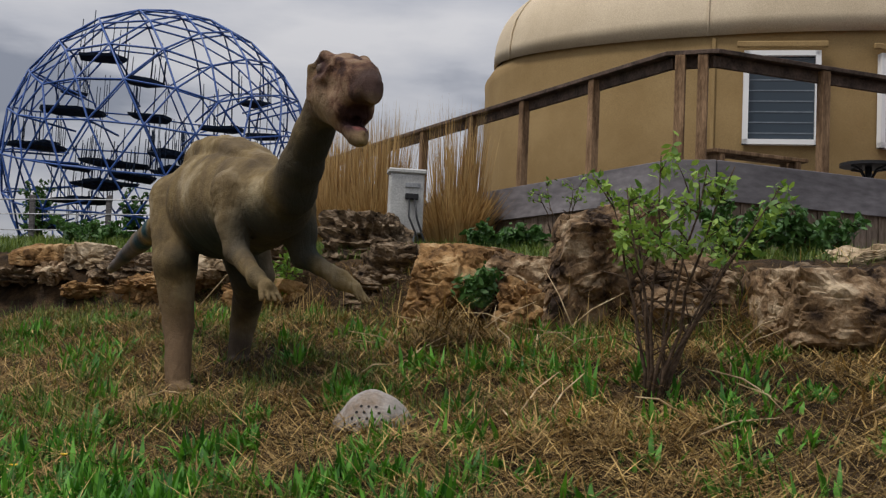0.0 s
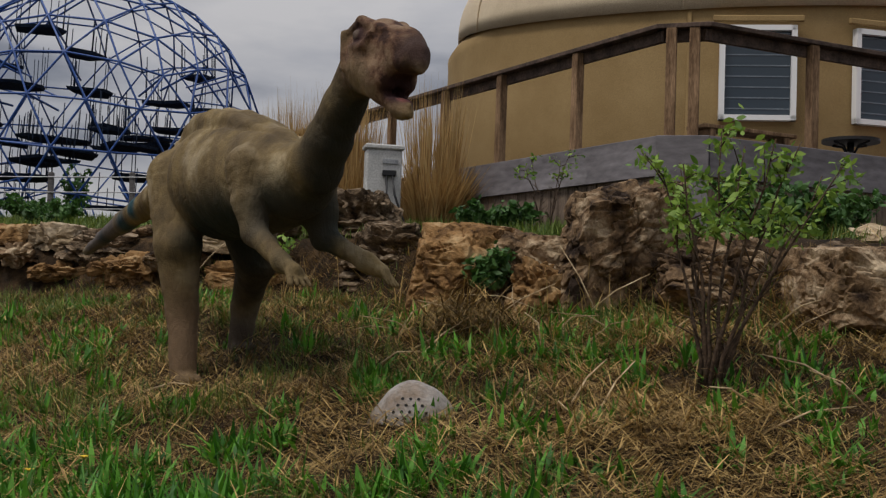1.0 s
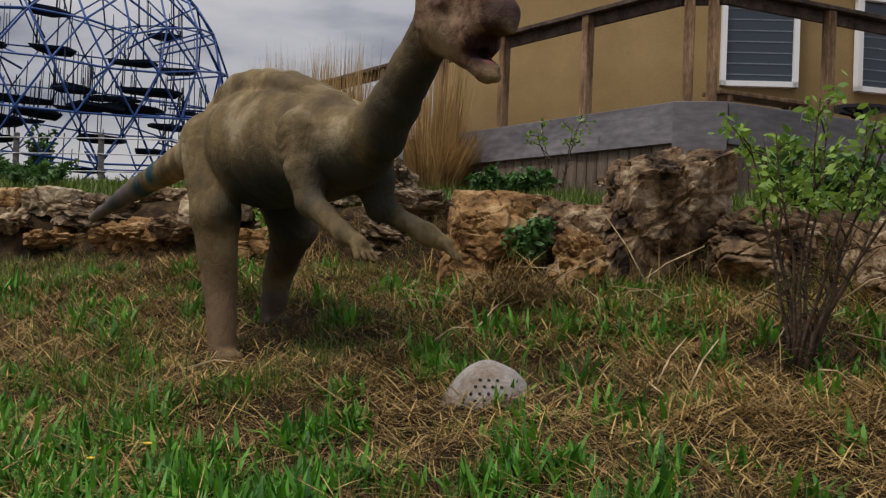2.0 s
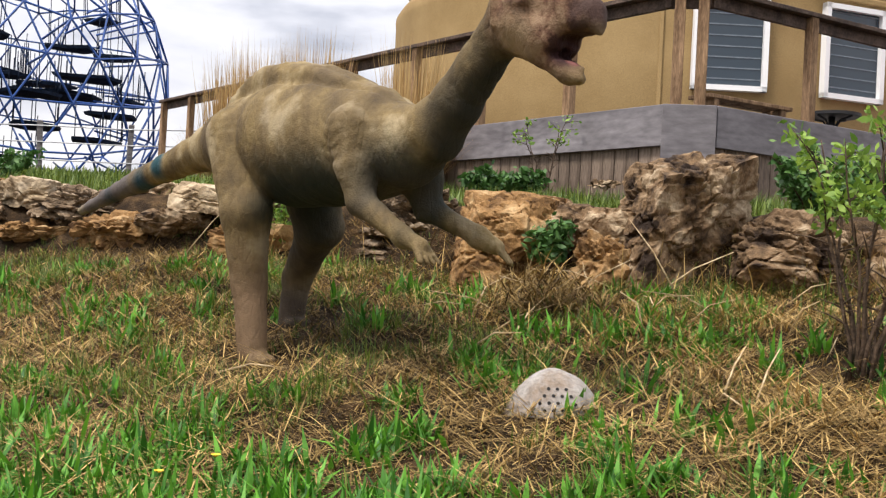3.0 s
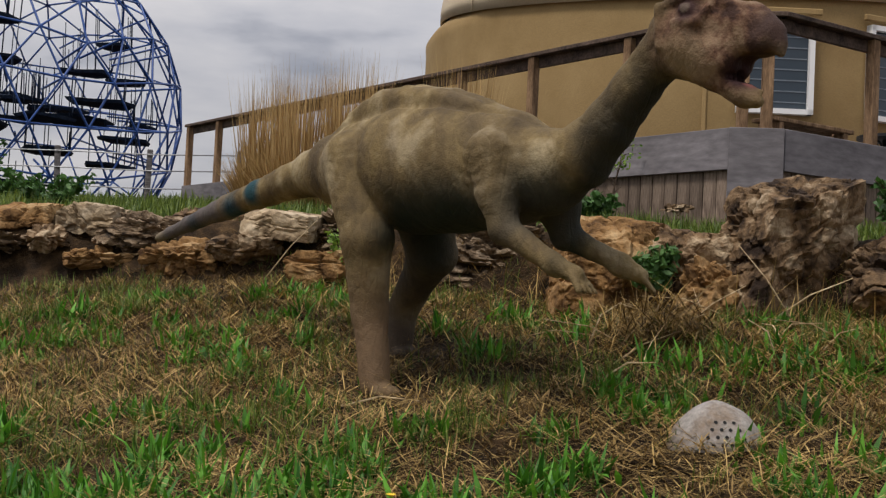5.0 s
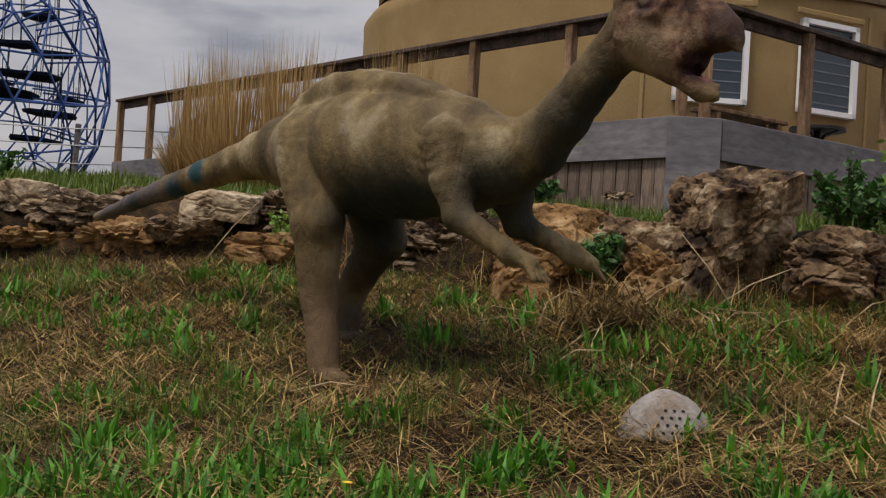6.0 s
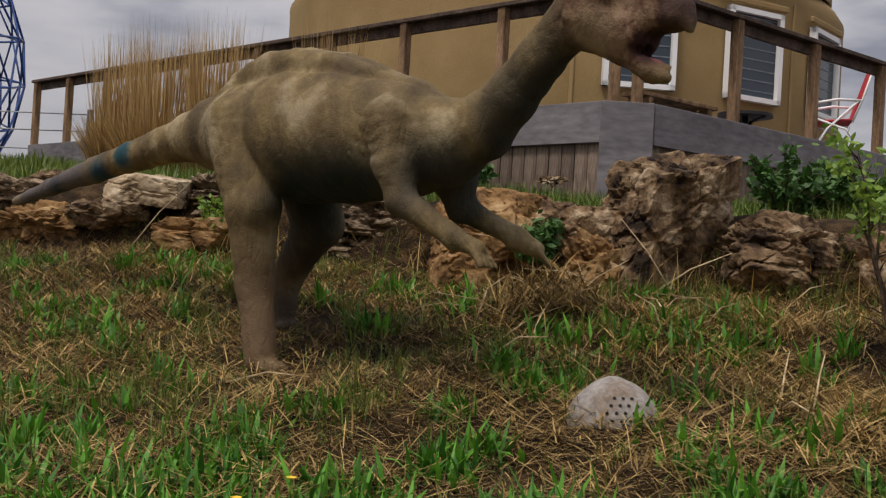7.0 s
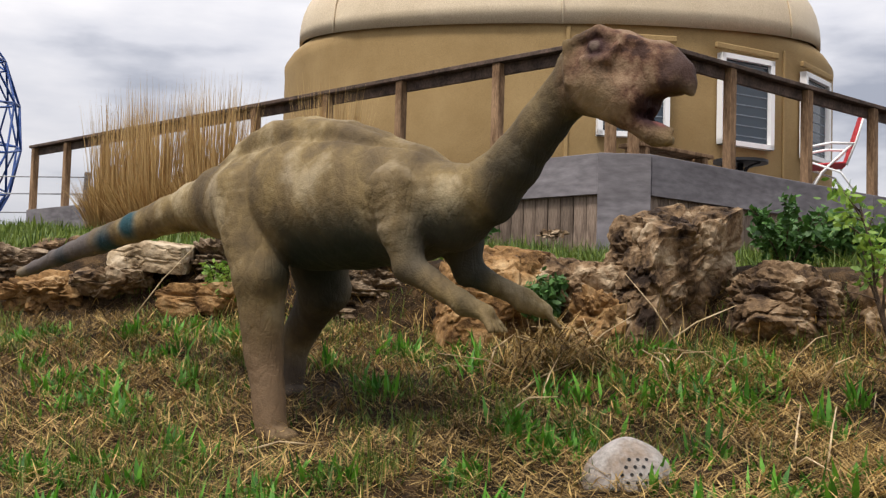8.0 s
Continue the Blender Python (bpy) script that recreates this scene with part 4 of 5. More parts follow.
cx, cy = scatter(7600, -4.6, 3.6, 2.4, 9.6, green_share)
x, y, size = tufts(cx, cy, 24, 0.042)
n = len(x)
blades("grass", x, y, ground_z(x, y) - 0.01, rng.uniform(0.035, 0.15, n) * size, rng.uniform(0.0025, 0.0065, n), rng.uniform(0.05, 1.0, n), M_GRASS, "fresh green grass growing through dead thatch")
x, y = scatter(215000, -4.6, 3.6, 2.4, 9.4, lambda x, y, p: (0.35 + 0.6 * trodden(x, y)) * (wall_gap(x, y) < 0.2))
n = len(x)
blades("dead_grass", x, y, ground_z(x, y) - 0.005, rng.uniform(0.03, 0.16, n), rng.uniform(0.0025, 0.006, n), rng.uniform(0.85, 1.55, n), M_THATCH, "matted brown dead grass on the slope", 0.15)
x, y = scatter(190000, -4.4, 3.8, 2.4, 8.6, lambda x, y, p: np.clip(0.36 + 0.8 * np.exp(-(((x - 1.3) / 1.2) ** 2 + ((y - 4.8) / 1.5) ** 2)), 0, 1) * np.clip((fbm(p, 2.1, 33) - 0.34) * 4, 0, 1) * (wall_gap(x, y) < 0.1))
n = len(x)
blades("straw", x, y, ground_z(x, y) + rng.uniform(0.0, 0.05, n), rng.uniform(0.05, 0.24, n), rng.uniform(0.003, 0.0065, n), rng.uniform(1.1, 1.62, n), M_STRAW, "loose pale straw stalks lying on the ground", 0.05, category="straw")
x, y = scatter(3200, -3.0, 3.2, 3.2, 7.4, lambda x, y, p: np.clip(0.15 + np.exp(-(((x - 1.0) / 1.0) ** 2 + ((y - 5.2) / 1.2) ** 2)), 0, 1))
n = len(x)
blades("tall_straw", x, y, ground_z(x, y), rng.uniform(0.15, 0.5, n), rng.uniform(0.003, 0.006, n), rng.uniform(0.9, 1.5, n), M_STRAW, "long bent pale stalks of last year's grass", 0.25, category="straw")
x, y = scatter(2600, -1.6, 2.4, 5.6, 8.8, lambda x, y, p: 1.0 * (wall_gap(x, y) < -0.1) * (wall_gap(x, y) > -0.55) * np.clip((fbm(p, 2.4, 81) - 0.42) * 8, 0, 1))
n = len(x)
blades("dry_stems", x, y, ground_z(x, y) - 0.01, rng.uniform(0.15, 0.42, n), rng.uniform(0.003, 0.006, n), rng.uniform(0.05, 0.7, n), M_STRAW, "upright dry stems along the foot of the rocks", 0.6, category="straw")
# the slope behind and beside the path
x, y = scatter(150000, -8, 7, -5, 6, lambda x, y, p: 1.0 * ((y < 2.4) | (x < -4.4) | (x > 3.5)) * (wall_gap(x, y) < -0.2))
n = len(x)
blades("lower_dead_grass", x, y, ground_z(x, y) - 0.005, rng.uniform(0.06, 0.24, n), rng.uniform(0.004, 0.009, n), rng.uniform(0.7, 1.5, n), M_THATCH, "matted brown dead grass on the lower slope", 0.15)
cx, cy = scatter(3500, -8, 7, -5, 6, lambda x, y, p: np.clip((fbm(p, 1.1, 55) - 0.4) * 5, 0.05, 1) * ((y < 2.4) | (x < -4.4) | (x > 3.5)) * (wall_gap(x, y) < -0.2))
x, y, size = tufts(cx, cy, 14, 0.04)
n = len(x)
blades("lower_grass", x, y, ground_z(x, y) - 0.01, rng.uniform(0.06, 0.15, n) * size, rng.uniform(0.005, 0.011, n), rng.uniform(0.05, 0.8, n), M_GRASS, "green grass tufts on the lower slope")
# grass on the upper terrace
x, y = scatter(70000, -9, 5, 7.5, 16, lambda x, y, p: np.clip((fbm(p, 0.9, 25) - 0.25) * 3, 0.1, 1) * (wall_gap(x, y) > 0.3) * ((x - 0.99) * 0.855 + (y - 10.94) * 0.518 < 0.05))
n = len(x)
blades("terrace_grass", x, y, ground_z(x, y) - 0.01, rng.uniform(0.06, 0.2, n) * np.where(x < -1.5, 1.15, 0.9), rng.uniform(0.006, 0.011, n), rng.uniform(0.05, 0.6, n), M_GRASS, "green grass behind the rock wall")
x, y = scatter(40000, -30, 0, 15, 32, lambda x, y, p: 1.0 * ((x - 0.99) * 0.855 + (y - 10.94) * 0.518 < 0.05))
n = len(x)
blades("far_grass", x, y, ground_z(x, y) - 0.02, rng.uniform(0.1, 0.3, n), rng.uniform(0.02, 0.05, n), rng.uniform(0.1, 0.7, n), M_GRASS, "green grass on the rise below the climbing dome")
# broad-leaved weeds in clumps
LUSH = ((-1.6, 4.35, 0.3, 22), (-2.2, 4.7, 0.3, 18), (-1.25, 4.0, 0.25, 14), (-1.35, 4.55, 0.26, 26), (-1.1, 4.3, 0.22, 18), (-0.85, 4.45, 0.14, 10), (-1.62, 5.15, 0.16, 9), (-2.3, 5.55, 0.14, 8), (-0.4, 5.65, 0.2, 15), (-0.3, 4.25, 0.2, 12), (-0.95, 4.95, 0.14, 9), (-1.85, 4.75, 0.28, 18),
        (0.1, 6.0, 0.2, 8), (0.5, 5.95, 0.2, 8), (-2.6, 4.9, 0.25, 10), (-0.05, 3.9, 0.2, 9), (1.75, 4.35, 0.2, 7), (1.5, 5.65, 0.15, 6), (-2.75, 8.6, 0.16, 8), (-0.6, 3.75, 0.25, 11), (0.8, 6.1, 0.16, 6), (-1.7, 3.9, 0.25, 12), (1.05, 4.0, 0.16, 5))
cx, cy = [], []
for lx, ly, lr, many in LUSH:
    cx += list(rng.normal(lx, lr * 0.6, int(many * 0.95)))
    cy += list(rng.normal(ly, lr * 0.55, int(many * 0.95)))
extra_x, extra_y = scatter(900, -3.6, 2.8, 3.0, 8.4, lambda x, y, p: 0.6 * np.clip((fbm(p, 1.6, 71) - 0.4) * 6, 0, 1) * (wall_gap(x, y) < -0.3))
x, y, size = tufts(np.array(cx + list(extra_x)), np.array(cy + list(extra_y)), 26, 0.045)
n = len(x)
blades("broadleaf_weeds", x, y, ground_z(x, y) - 0.01, rng.uniform(0.05, 0.15, n) * size, rng.uniform(0.010, 0.025, n), rng.uniform(0.1, 1.05, n), M_BROAD, "clumps of bright green broad-leaved weeds", 0.55, category="weeds")


# ---- ornamental grass ----
def reed_clump(at, radius, tall, count, seed):
    r = np.random.default_rng(seed)
    thing = tagged(empty("ornamental_grass", at), "tall clump of dry tan feather grass beside the deck", "ornamental grass", "tan grass clumps by the deck")
    for nm, cnt, hh, ww, ll in (("leaves", count, (0.25, 0.5), (0.006, 0.012), (0.05, 0.6)), ("stalks", count // 3, (0.65, 1.0), (0.004, 0.007), (0.0, 0.16))):
        a, rad = r.uniform(0, 2 * np.pi, cnt), radius * np.sqrt(r.uniform(0, 1, cnt))
        x, y = rad * np.cos(a), rad * np.sin(a)
        ob = blades(nm, x, y, x * 0 - 0.02, tall * r.uniform(*hh, cnt), r.uniform(*ww, cnt) * 2.0, r.uniform(*ll, cnt), M_REED, "", 0.4, a + r.normal(0, 0.6, cnt))
        for key in ("label", "category", "kind"):
            if key in ob:
                del ob[key]
        ob["kind"] = "stuff"
        ob.parent = thing
    return thing


for k, (px, py, rad, tall, cnt) in enumerate(((-0.32, 12.25, 0.26, 1.75, 1000), (-1.35, 13.6, 0.32, 1.95, 1400), (-1.95, 14.4, 0.36, 1.95, 1400), (-2.4, 15.3, 0.32, 1.85, 1100))):
    reed_clump((px, py, gz(px, py)), rad, tall, cnt, 60 + k)


# ---- shrubs ----
def shrub(at, tall, spread, stems, leaf, material, seed, label, leaf_size=0.035, bare=0.35, lean=0.0):
    r = random.Random(seed)
    thing = tagged(empty("shrub", at), label, "shrub")
    lv, lf = [], []
    for s in range(stems):
        a = 2 * math.pi * (s + r.random() * 0.6) / stems
        h = tall * r.uniform(0.65, 1.0)
        reach = spread * r.uniform(0.5, 1.0)
        pts = []
        for i in range(7):
            f = i / 6
            pts.append(Vector((lean * h * f + math.cos(a) * (0.03 + reach * f ** 1.4) + r.uniform(-0.02, 0.02), math.sin(a) * (0.03 + reach * f ** 1.4) + r.uniform(-0.02, 0.02), h * f - 0.03)))
        stem = part("stem", tube_bm(pts, [0.009 * (1 - 0.75 * i / 6) * (0.7 + tall * 0.4) for i in range(7)], 6), M_BARK, thing)
        twigs = []
        for i in range(2, 7):
            for k in range(2):
                b = pts[i].lerp(pts[i - 1], r.random())
                tip = b + Vector((r.uniform(-1, 1), r.uniform(-1, 1), r.uniform(0.1, 1.0))).normalized() * r.uniform(0.06, 0.16) * tall
                twigs.append((b, tip))
        bmt = bmesh.new()
        for b, tip in twigs:
            tube_bm([b, (b + tip) / 2 + Vector((0, 0, 0.008)), tip], [0.004, 0.003, 0.0015], 4, bmt)
        part("twig", bmt, M_BARK, stem)["kind"] = "stuff"
        for b, tip in twigs:
            if b.z < tall * bare:
                continue
            for k in range(leaf):
                c = b.lerp(tip, r.uniform(0.3, 1.15)) + Vector((r.gauss(0, 0.025), r.gauss(0, 0.025), r.gauss(0, 0.02)))
                nrm = Vector((r.uniform(-1, 1), r.uniform(-1, 1), r.uniform(0.0, 1.2))).normalized()
                u = nrm.orthogonal().normalized()
                u = Matrix.Rotation(r.uniform(0, 6.28), 3, nrm) @ u
                v = nrm.cross(u)
                L = leaf_size * r.uniform(0.6, 1.2)
                i0 = len(lv)
                lv += [c - u * L, c - u * L * 0.2 + v * L * 0.45, c + u * L * 0.5 + v * L * 0.3 + nrm * L * 0.1, c + u * L, c + u * L * 0.5 - v * L * 0.3 + nrm * L * 0.1, c - u * L * 0.2 - v * L * 0.45]
                lf += [(i0, i0 + 1, i0 + 5), (i0 + 1, i0 + 2, i0 + 4, i0 + 5), (i0 + 2, i0 + 3, i0 + 4)]
    ob = raw("leaves", [tuple(v) for v in lv], lf, material)
    ob["kind"] = "stuff"
    ob.parent = thing
    return thing


BUSH = (0.95, 5.13)
shrub((*BUSH, gz(*BUSH)), 1.12, 0.36, 11, 22, M_SHRUB_LEAF, 11, "young green-leaved shrub with dark bare lower stems", 0.025, 0.5, 0.13)
shrub((0.74, 10.55, gz(0.74, 10.55)), 0.92, 0.25, 4, 7, M_SHRUB_LEAF, 12, "thin green shrub in front of the deck", 0.028, 0.5)
shrub((2.2, 7.3, gz(2.2, 7.3)), 0.38, 0.36, 9, 14, M_DARK_LEAF, 13, "low dense green shrub behind the rocks", 0.035, 0.1)
shrub((1.75, 7.3, gz(1.75, 7.3)), 0.42, 0.35, 8, 14, M_DARK_LEAF, 14, "low dense green shrub behind the rocks", 0.035, 0.1)
shrub((0.25, 9.6, gz(0.25, 9.6)), 0.3, 0.4, 10, 16, M_DARK_LEAF, 15, "low spreading dark green plant beside the deck", 0.04, 0.0)
shrub((0.12, 7.12, 1.68), 0.3, 0.08, 6, 14, M_DARK_LEAF, 16, "small green plant growing between the boulders", 0.03, 0.1)
shrub((-1.5, 8.75, gz(-1.5, 8.75)), 0.42, 0.15, 6, 9, M_SHRUB_LEAF, 17, "small bright green plant among the rocks", 0.03, 0.2)
shrub((-4.2, 11.6, gz(-4.2, 11.6)), 0.38, 0.42, 9, 12, M_DARK_LEAF, 18, "rounded dark green bush on the grass", 0.04, 0.05)
shrub((-7.8, 20.5, gz(-7.8, 20.5)), 0.5, 0.6, 10, 12, M_DARK_LEAF, 19, "dark green bush below the climbing dome", 0.07, 0.05)

shrub((-8.6, 25.2, gz(-8.6, 25.2)), 1.3, 0.22, 9, 10, M_DARK_LEAF, 20, "slender dark evergreen sapling below the climbing dome", 0.07, 0.02)
shrub((-10.9, 25.2, gz(-10.9, 25.2)), 1.7, 0.28, 10, 9, M_DARK_LEAF, 21, "thin dark sapling below the climbing dome", 0.07, 0.1)
shrub((-6.3, 17.5, gz(-6.3, 17.5)), 0.4, 0.45, 9, 12, M_DARK_LEAF, 22, "rounded dark green bush on the rise", 0.06, 0.05)

# ---- climbing dome ----
DC, DR = Vector((-9.0, 28.2, 5.5)), 3.97
dome = tagged(empty("climbing_dome", (DC.x, DC.y, gz(DC.x, DC.y))), "blue steel geodesic climbing dome with dark hanging platforms", "climbing dome")
dome_off = Vector((0, 0, DC.z - gz(DC.x, DC.y)))
floor_z = -dome_off.z + 0.0
bm = bmesh.new()
bmesh.ops.create_icosphere(bm, subdivisions=3, radius=DR, matrix=Matrix.Rotation(0.35, 4, "Z") @ Matrix.Rotation(0.2, 4, "X"))
segs = []
for e in bm.edges:
    a, b = e.verts[0].co.copy(), e.verts[1].co.copy()
    if max(a.z, b.z) < floor_z:
        continue
    segs.append((a, b))
for v in bm.verts:
    if floor_z < v.co.z < 2.6 and v.index % 2 == 0:
        inner = v.co.copy()
        inner.x, inner.y, inner.z = inner.x * 0.62, inner.y * 0.62, max(inner.z * 0.75, floor_z + 0.2)
        segs.append((v.co.copy(), inner))
bm.free()
segs.sort(key=lambda s: s[0].y + s[1].y)
unit = tube_bm([(0, 0, 0), (0, 0, 1)], 1.0, 6)
unit_me = bpy.data.meshes.new("strut")
unit.to_mesh(unit_me)
unit.free()
unit_me.materials.append(M_BLUE)
rest = bmesh.new()
for k, (a, b) in enumerate(segs):
    d = b - a
    if k < 290:
        ob = new("strut", unit_me)
        ob.parent = dome
        ob.matrix_local = Matrix.Translation(a + dome_off) @ d.to_track_quat("Z", "Y").to_matrix().to_4x4() @ Matrix.Diagonal((0.026, 0.026, d.length, 1))
    else:
        tube_bm([a + dome_off, b + dome_off], 0.024, 5, rest)
far_struts = part("far_strut", rest, M_BLUE, dome)
far_struts["kind"] = "stuff"
r = random.Random(5)
platform_rows = ((-1.3, -1.2, 2.5, 0.8), (-2.6, 0.3, 1.9, 0.5), (-1.6, -2.0, 0.95, 1.2), (-0.5, 0.4, 1.3, 0.8), (-2.9, -1.0, 0.2, 1.0), (-1.0, -0.6, -0.1, 1.3), (-0.3, 1.4, 0.5, 0.8), (0.5, -1.1, 0.1, 0.7), (0.8, 1.2, 0.25, 0.9), (1.5, 0.5, -0.1, 1.2),
                 (2.2, -0.6, 0.2, 1.1), (2.5, 0.9, 1.0, 0.7), (2.0, 1.5, 2.0, 0.7), (-1.9, 0.6, -0.55, 1.0), (-0.3, -1.2, -0.5, 0.9), (1.2, -1.9, -0.4, 1.0), (2.7, -0.2, -0.6, 0.8), (-1.4, -1.6, -1.2, 1.1), (2.6, -1.0, -1.3, 0.9),
                 (-2.3, -0.4, -0.2, 0.8), (0.1, 0.6, -0.15, 0.9), (-0.6, -1.9, -0.75, 0.8), (0.9, 0.2, -0.9, 1.0), (-2.4, 1.2, -0.9, 0.9), (1.9, -1.4, 0.75, 0.7), (0.2, -2.2, 1.7, 0.7), (3.0, 0.4, -0.2, 0.6), (-3.2, 0.2, 0.5, 0.5), (0.3, -0.5, -1.75, 1.1), (-2.0, -0.8, -1.8, 1.0))
for px, py, pz, w in platform_rows:
    w *= 1.25
    bm = bmesh.new()
    sides = 7
    low = [bm.verts.new((math.cos(6.283 * i / sides) * w * 0.62 * r.uniform(0.8, 1.1), math.sin(6.283 * i / sides) * w * 0.5 * r.uniform(0.8, 1.1), -0.06 + r.uniform(-0.03, 0.03))) for i in range(sides)]
    topv = [bm.verts.new((v.co.x * 1.06, v.co.y * 1.06, v.co.z + 0.07)) for v in low]
    bm.faces.new(low[::-1])
    bm.faces.new(topv)
    for i in range(sides):
        bm.faces.new((low[i], low[(i + 1) % sides], topv[(i + 1) % sides], topv[i]))
    plat = part("platform", bm, M_NET, dome, "dark hanging net platform")
    plat.matrix_local = pose(px, py, pz + dome_off.z, r.uniform(-3, 3), r.uniform(-3, 3), r.uniform(0, 90))
    bm = bmesh.new()
    for i in range(9):
        a = r.uniform(0, 6.28)
        x0, y0 = math.cos(a) * w * 0.55, math.sin(a) * w * 0.45
        tube_bm([(x0, y0, 0), (x0, y0, r.uniform(0.5, 1.1))], 0.012, 4, bm)
    part("rope", bm, M_NET, plat)["kind"] = "stuff"

# ---- fence below the dome ----
fence = tagged(empty("fence", (-8, 23.5, gz(-8, 23.5))), "low grey post and wire fence below the dome", "fence")
for k in range(8):
    fx, fy = -15.5 + k * 1.75, 23.9 - 0.12 * k
    ob = part("post", box_bm(0.11, 0.11, 1.25, 0.01), M_GREY_WOOD, fence)
    ob.matrix_world = pose(fx, fy, gz(fx, fy) + 0.5, r.uniform(-2, 2), r.uniform(-2, 2), 10)
for h in (0.35, 0.7, 1.02):
    pts = [(-15.5 + k * 1.75 - fence.location.x, 23.84 - 0.12 * k - fence.location.y, gz(-15.5 + k * 1.75, 23.9 - 0.12 * k) + h - fence.location.z) for k in range(8)]
    part("wire", tube_bm(pts, 0.014, 5), M_STEEL, fence)

# ---- meter cabinet ----
cab_at = (-0.83, 11.6)
cabinet = tagged(empty("electrical_cabinet", (*cab_at, gz(*cab_at)), 12), "white electrical cabinet with dark cables on the grass", "cabinet")
part("body", box_bm(0.36, 0.2, 0.62, 0.015, (0, 0, 0.55)), M_CABINET, cabinet)
part("lid", box_bm(0.40, 0.24, 0.05, 0.012, (0, 0, 0.885)), M_CABINET, cabinet)
part("pedestal", box_bm(0.22, 0.14, 0.3, 0.01, (0, 0, 0.1)), M_STEEL, cabinet)
part("vent", box_bm(0.16, 0.012, 0.05, 0.003, (0.06, -0.107, 0.74)), M_STEEL, cabinet)
part("socket", box_bm(0.14, 0.05, 0.06, 0.008, (0.05, -0.12, 0.62)), M_DARK_METAL, cabinet)
for k in (-1, 1):
    part("cable", tube_bm([(0.05 + k * 0.03, -0.13, 0.6), (0.06 + k * 0.04, -0.2, 0.4), (0.14 + k * 0.03, -0.22, 0.2), (0.2 + k * 0.05, -0.24, -0.02)], 0.012, 6), M_DARK_METAL, cabinet)


# ---- dry plant heap ----
heap = tagged(empty("dry_plant", (-0.02, 6.52, gz(-0.02, 6.52))), "collapsed brown heap of dead plant stems on the slope", "dead plant")
hr = np.random.default_rng(91)
cnt = 700
a, rad = hr.uniform(0, 2 * np.pi, cnt), 0.22 * np.sqrt(hr.uniform(0, 1, cnt))
x, y = rad * np.cos(a) * 1.5, rad * np.sin(a)
ob = blades("stem", x, y, 0.16 * (1 - (rad / 0.24) ** 2), hr.uniform(0.1, 0.36, cnt), hr.uniform(0.004, 0.007, cnt), hr.uniform(0.8, 1.9, cnt), M_THATCH, "", 0.3)
del ob["category"]
ob.parent = heap


# ---- deck furniture ----
def bistro_table(at):
    t = tagged(empty("bistro_table", at), "small round dark metal table on the deck", "table")
    bm = bmesh.new()
    bmesh.ops.create_cone(bm, cap_ends=True, segments=32, radius1=0.28, radius2=0.28, depth=0.03, matrix=Matrix.Translation((0, 0, 0.27)))
    part("tabletop", bm, M_DARK_METAL, t)
    part("pedestal", tube_bm([(0, 0, 0.03), (0, 0, 0.26)], 0.035, 8), M_DARK_METAL, t)
    for k in range(4):
        c, s = math.cos(k * 1.571 + 0.5), math.sin(k * 1.571 + 0.5)
        part("bracket", tube_bm([(c * 0.03, s * 0.03, 0.12), (c * 0.1, s * 0.1, 0.22), (c * 0.23, s * 0.23, 0.25)], 0.012, 6), M_DARK_METAL, t)
        part("foot", tube_bm([(c * 0.03, s * 0.03, 0.06), (c * 0.22, s * 0.22, 0.015)], 0.014, 6), M_DARK_METAL, t)
    return t


bistro_table((3.86, 11.5, DECK_Z))


def folding_chair(at, turn):
    t = tagged(empty("folding_chair", at, turn), "folding lawn chair with red fabric and white tube frame", "chair")
    for s in (-0.26, 0.26):
        part("leg", tube_bm([(s, -0.25, 0.01), (s, -0.1, 0.3), (s, 0.22, 0.62)], 0.013, 6), M_WHITE, t)
        part("leg", tube_bm([(s, 0.3, 0.01), (s, 0.1, 0.3), (s, -0.24, 0.42)], 0.013, 6), M_WHITE, t)
        part("back_rail", tube_bm([(s, 0.16, 0.38), (s, 0.26, 0.65), (s, 0.36, 1.0)], 0.013, 6), M_WHITE, t)
        part("armrest", tube_bm([(s, -0.26, 0.58), (s, 0.0, 0.63), (s, 0.24, 0.62)], 0.016, 6), M_WHITE, t)
    seat = part("seat", box_bm(0.5, 0.44, 0.02, 0.006), M_RED, t, "red mesh seat")
    seat.matrix_local = pose(0, -0.04, 0.4, 4, 0, 0)
    back = part("backrest", box_bm(0.5, 0.02, 0.62, 0.006), M_RED, t, "red mesh backrest")
    back.matrix_local = pose(0, 0.26, 0.7, -17, 0, 0)
    return t


folding_chair((5.35, 12.15, DECK_Z), -118)
bench_mid = on_right(0.62)
bench = tagged(empty("low_bench", (bench_mid.x - 0.13, bench_mid.y + 0.3, DECK_Z), math.degrees(math.atan2(V.y, V.x))), "low weathered plank bench on the deck behind the railing", "bench")
part("plank", box_bm(1.05, 0.12, 0.035, 0.005, (0, -0.07, 0.13)), M_POST_WOOD, bench)
part("plank", box_bm(1.05, 0.12, 0.035, 0.005, (0, 0.07, 0.13)), M_POST_WOOD, bench)
for s in (-0.42, 0.42):
    part("leg", box_bm(0.06, 0.24, 0.11, 0.005, (s, 0, 0.056)), M_POST_WOOD, bench)

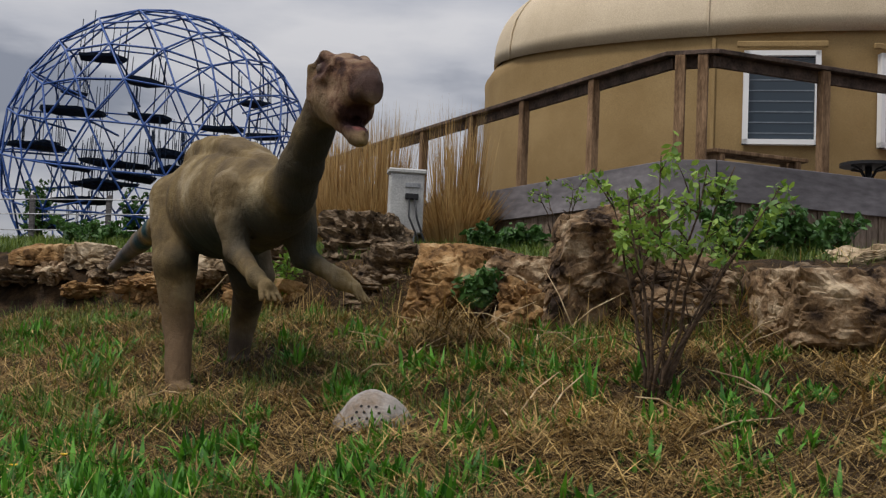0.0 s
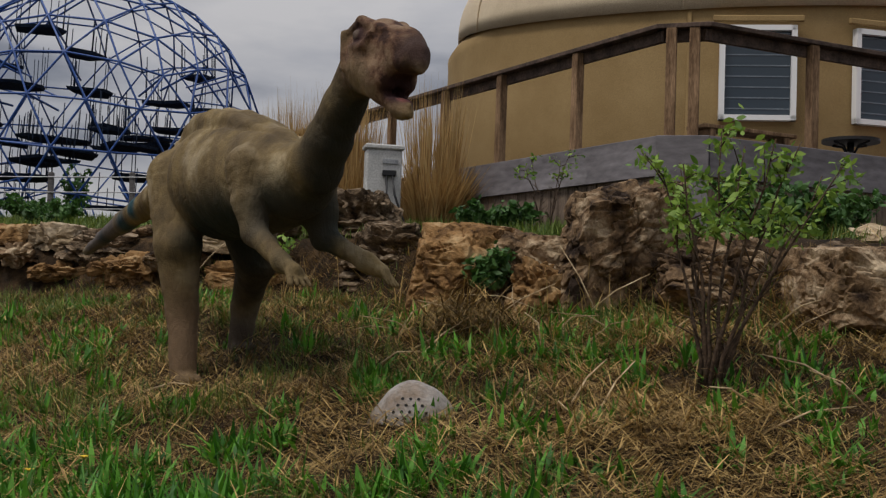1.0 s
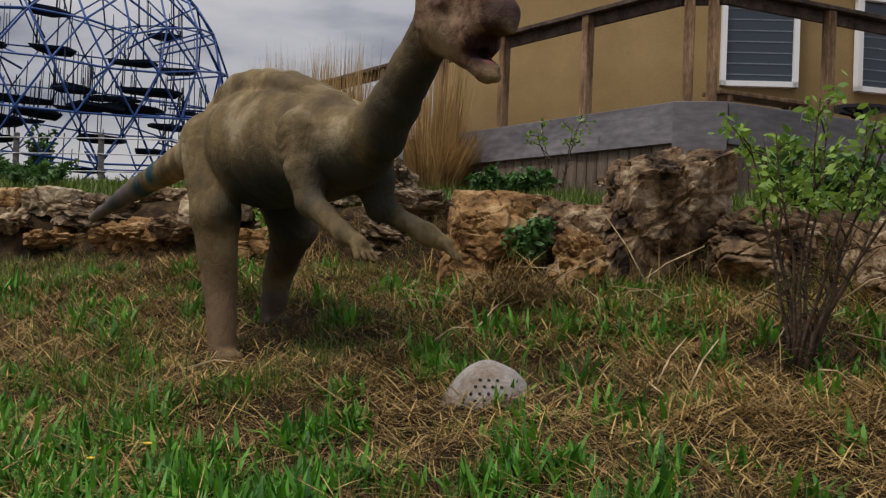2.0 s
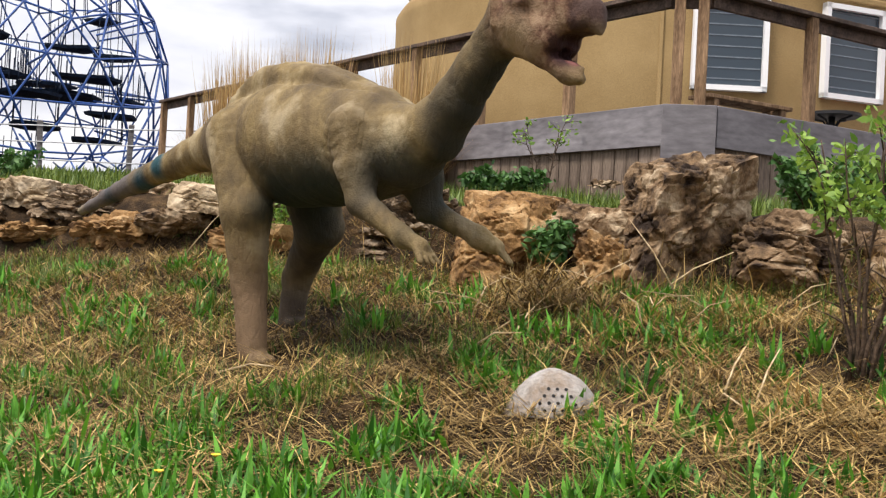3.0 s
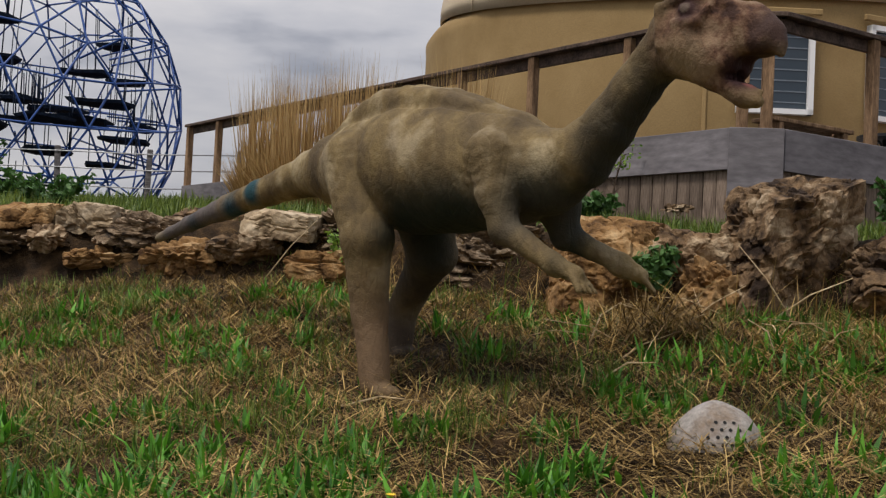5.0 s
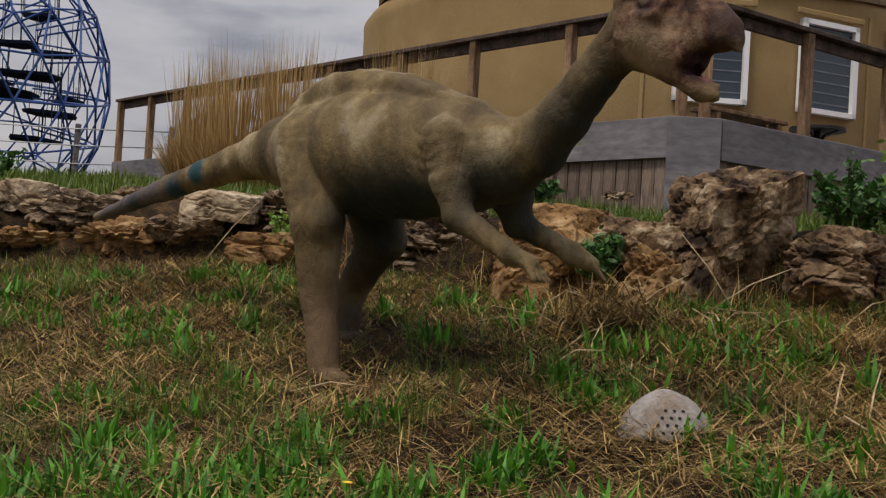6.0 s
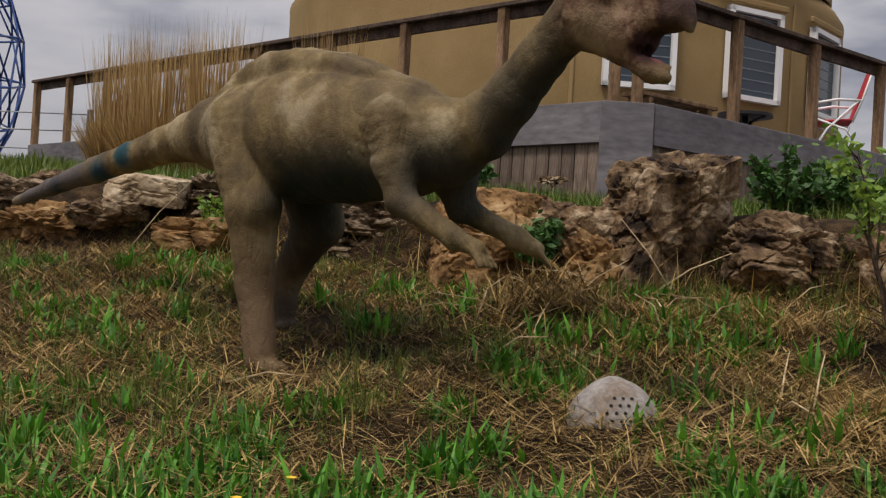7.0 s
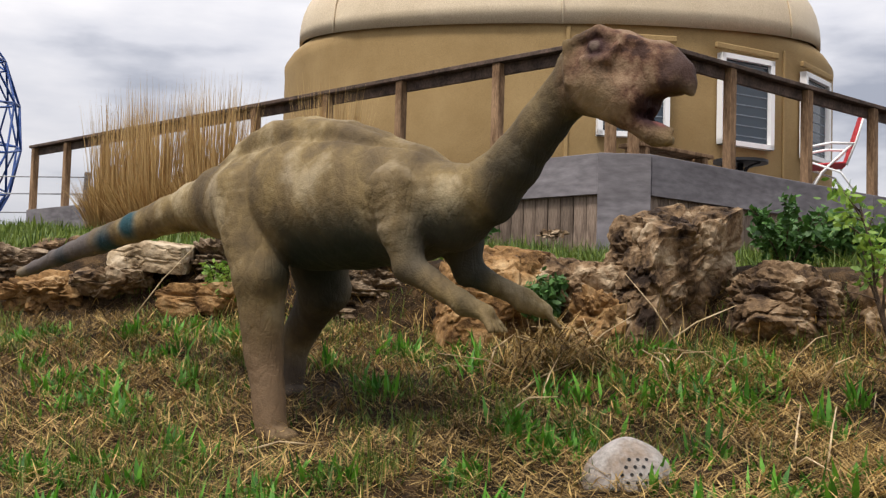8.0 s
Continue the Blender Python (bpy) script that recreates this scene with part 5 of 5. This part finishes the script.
# ---- skirt planks under the deck ----
pr = random.Random(17)
plank_me = None
for base, d, total in ((LEFT0, U, LEFT_LEN), (RIGHT0, V, RIGHT_LEN)):
    s = 0.08
    while s < total:
        p = base + d * s
        inward = Vector((-d.y, d.x))
        if inward.y < 0:
            inward = -inward
        p = p + inward * (0.045 + pr.uniform(-0.003, 0.003))
        if plank_me is None:
            first = part("plank", box_bm(0.132, 0.022, 0.95, 0.003), M_SKIRT, deck)
            plank_me = first.data
            ob = first
        else:
            ob = new("plank", plank_me)
            ob.parent = deck
        ob.matrix_world = pose(p.x, p.y, 2.795 - 0.475, 0, pr.uniform(-0.4, 0.4), math.degrees(math.atan2(d.y, d.x)))
        s += 0.14


# ---- small things ----
def stalk(points, radius=0.005):
    base = Vector(points[0])
    ob = part("dead_stalk", tube_bm([Vector(p) - base for p in points], [radius, radius * 0.8, radius * 0.45], 5), M_STALK)
    ob.location = base
    return tagged(ob, "long pale dry plant stalk lying on the slope", "dead stalk", "dead stalks on the slope")


for x0, y0, x1, y1, rise in ((-2.12, 8.62, -1.72, 8.85, 0.52), (-0.42, 6.2, 0.02, 6.42, 0.2), (-0.3, 6.05, -0.02, 6.5, 0.24), (0.36, 5.05, 0.55, 5.3, 0.2), (0.47, 5.0, 0.66, 5.22, 0.22), (0.02, 6.7, -0.3, 6.35, 0.12), (0.62, 6.75, 0.95, 6.5, 0.25), (1.45, 4.9, 1.2, 5.25, 0.12), (-1.62, 6.0, -1.3, 5.85, 0.05), (1.0, 4.55, 1.4, 4.7, 0.08), (0.7, 6.6, 0.5, 6.9, 0.42)):
    z0 = gz(x0, y0)
    z1 = max(gz(x1, y1) + 0.03, z0 + rise)
    stalk([(x0, y0, z0), ((x0 + x1) / 2, (y0 + y1) / 2, (z0 + z1) / 2 + 0.03), (x1, y1, z1)])

sr = random.Random(77)
for k in range(26):
    x0, y0 = (sr.uniform(0.1, 1.7), sr.uniform(4.5, 6.3)) if k % 2 else (sr.uniform(-0.5, 0.7), sr.uniform(5.9, 6.8))
    turn, long = sr.uniform(0, 6.28), sr.uniform(0.22, 0.55)
    x1, y1 = x0 + math.cos(turn) * long, y0 + math.sin(turn) * long * 0.7
    z0 = gz(x0, y0) + 0.01
    z1 = gz(x1, y1) + sr.uniform(0.03, 0.2)
    stalk([(x0, y0, z0), ((x0 + x1) / 2 + sr.uniform(-0.03, 0.03), (y0 + y1) / 2, (z0 + z1) / 2 + 0.04), (x1, y1, z1)], sr.uniform(0.003, 0.005))

for fx, fy in ((-1.67, 4.66), (-1.5, 4.75)):
    flower = tagged(empty("dandelion", (fx, fy, gz(fx, fy))), "small yellow dandelion flower in the grass", "flower", "dandelions in the grass")
    part("stem", tube_bm([(0, 0, -0.01), (0.004, 0, 0.04), (0.006, 0.003, 0.085)], 0.003, 5), M_BROAD, flower)
    bm = bmesh.new()
    for k in range(14):
        c, q = math.cos(k * 0.449), math.sin(k * 0.449)
        v = [bm.verts.new((0.006 + c * rr - q * w, 0.003 + q * rr + c * w, zz)) for rr, w, zz in ((0.002, -0.002, 0.085), (0.002, 0.002, 0.085), (0.017, 0.003, 0.094), (0.017, -0.003, 0.094))]
        bm.faces.new(v)
    part("bloom", bm, M_YELLOW, flower)

hose_at = on_right(2.3)
hose = part("hose_end", tube_bm([(0.09 * math.cos(t * 0.55) , 0, 0.08 * math.sin(t * 0.55)) for t in range(8)], 0.012, 6), M_DARK_METAL)
hose.matrix_world = pose(hose_at.x + 0.01, hose_at.y - 0.03, 2.62, 0, 0, math.degrees(math.atan2(V.y, V.x)))
tagged(hose, "black hose end looping out of the deck skirt", "hose")
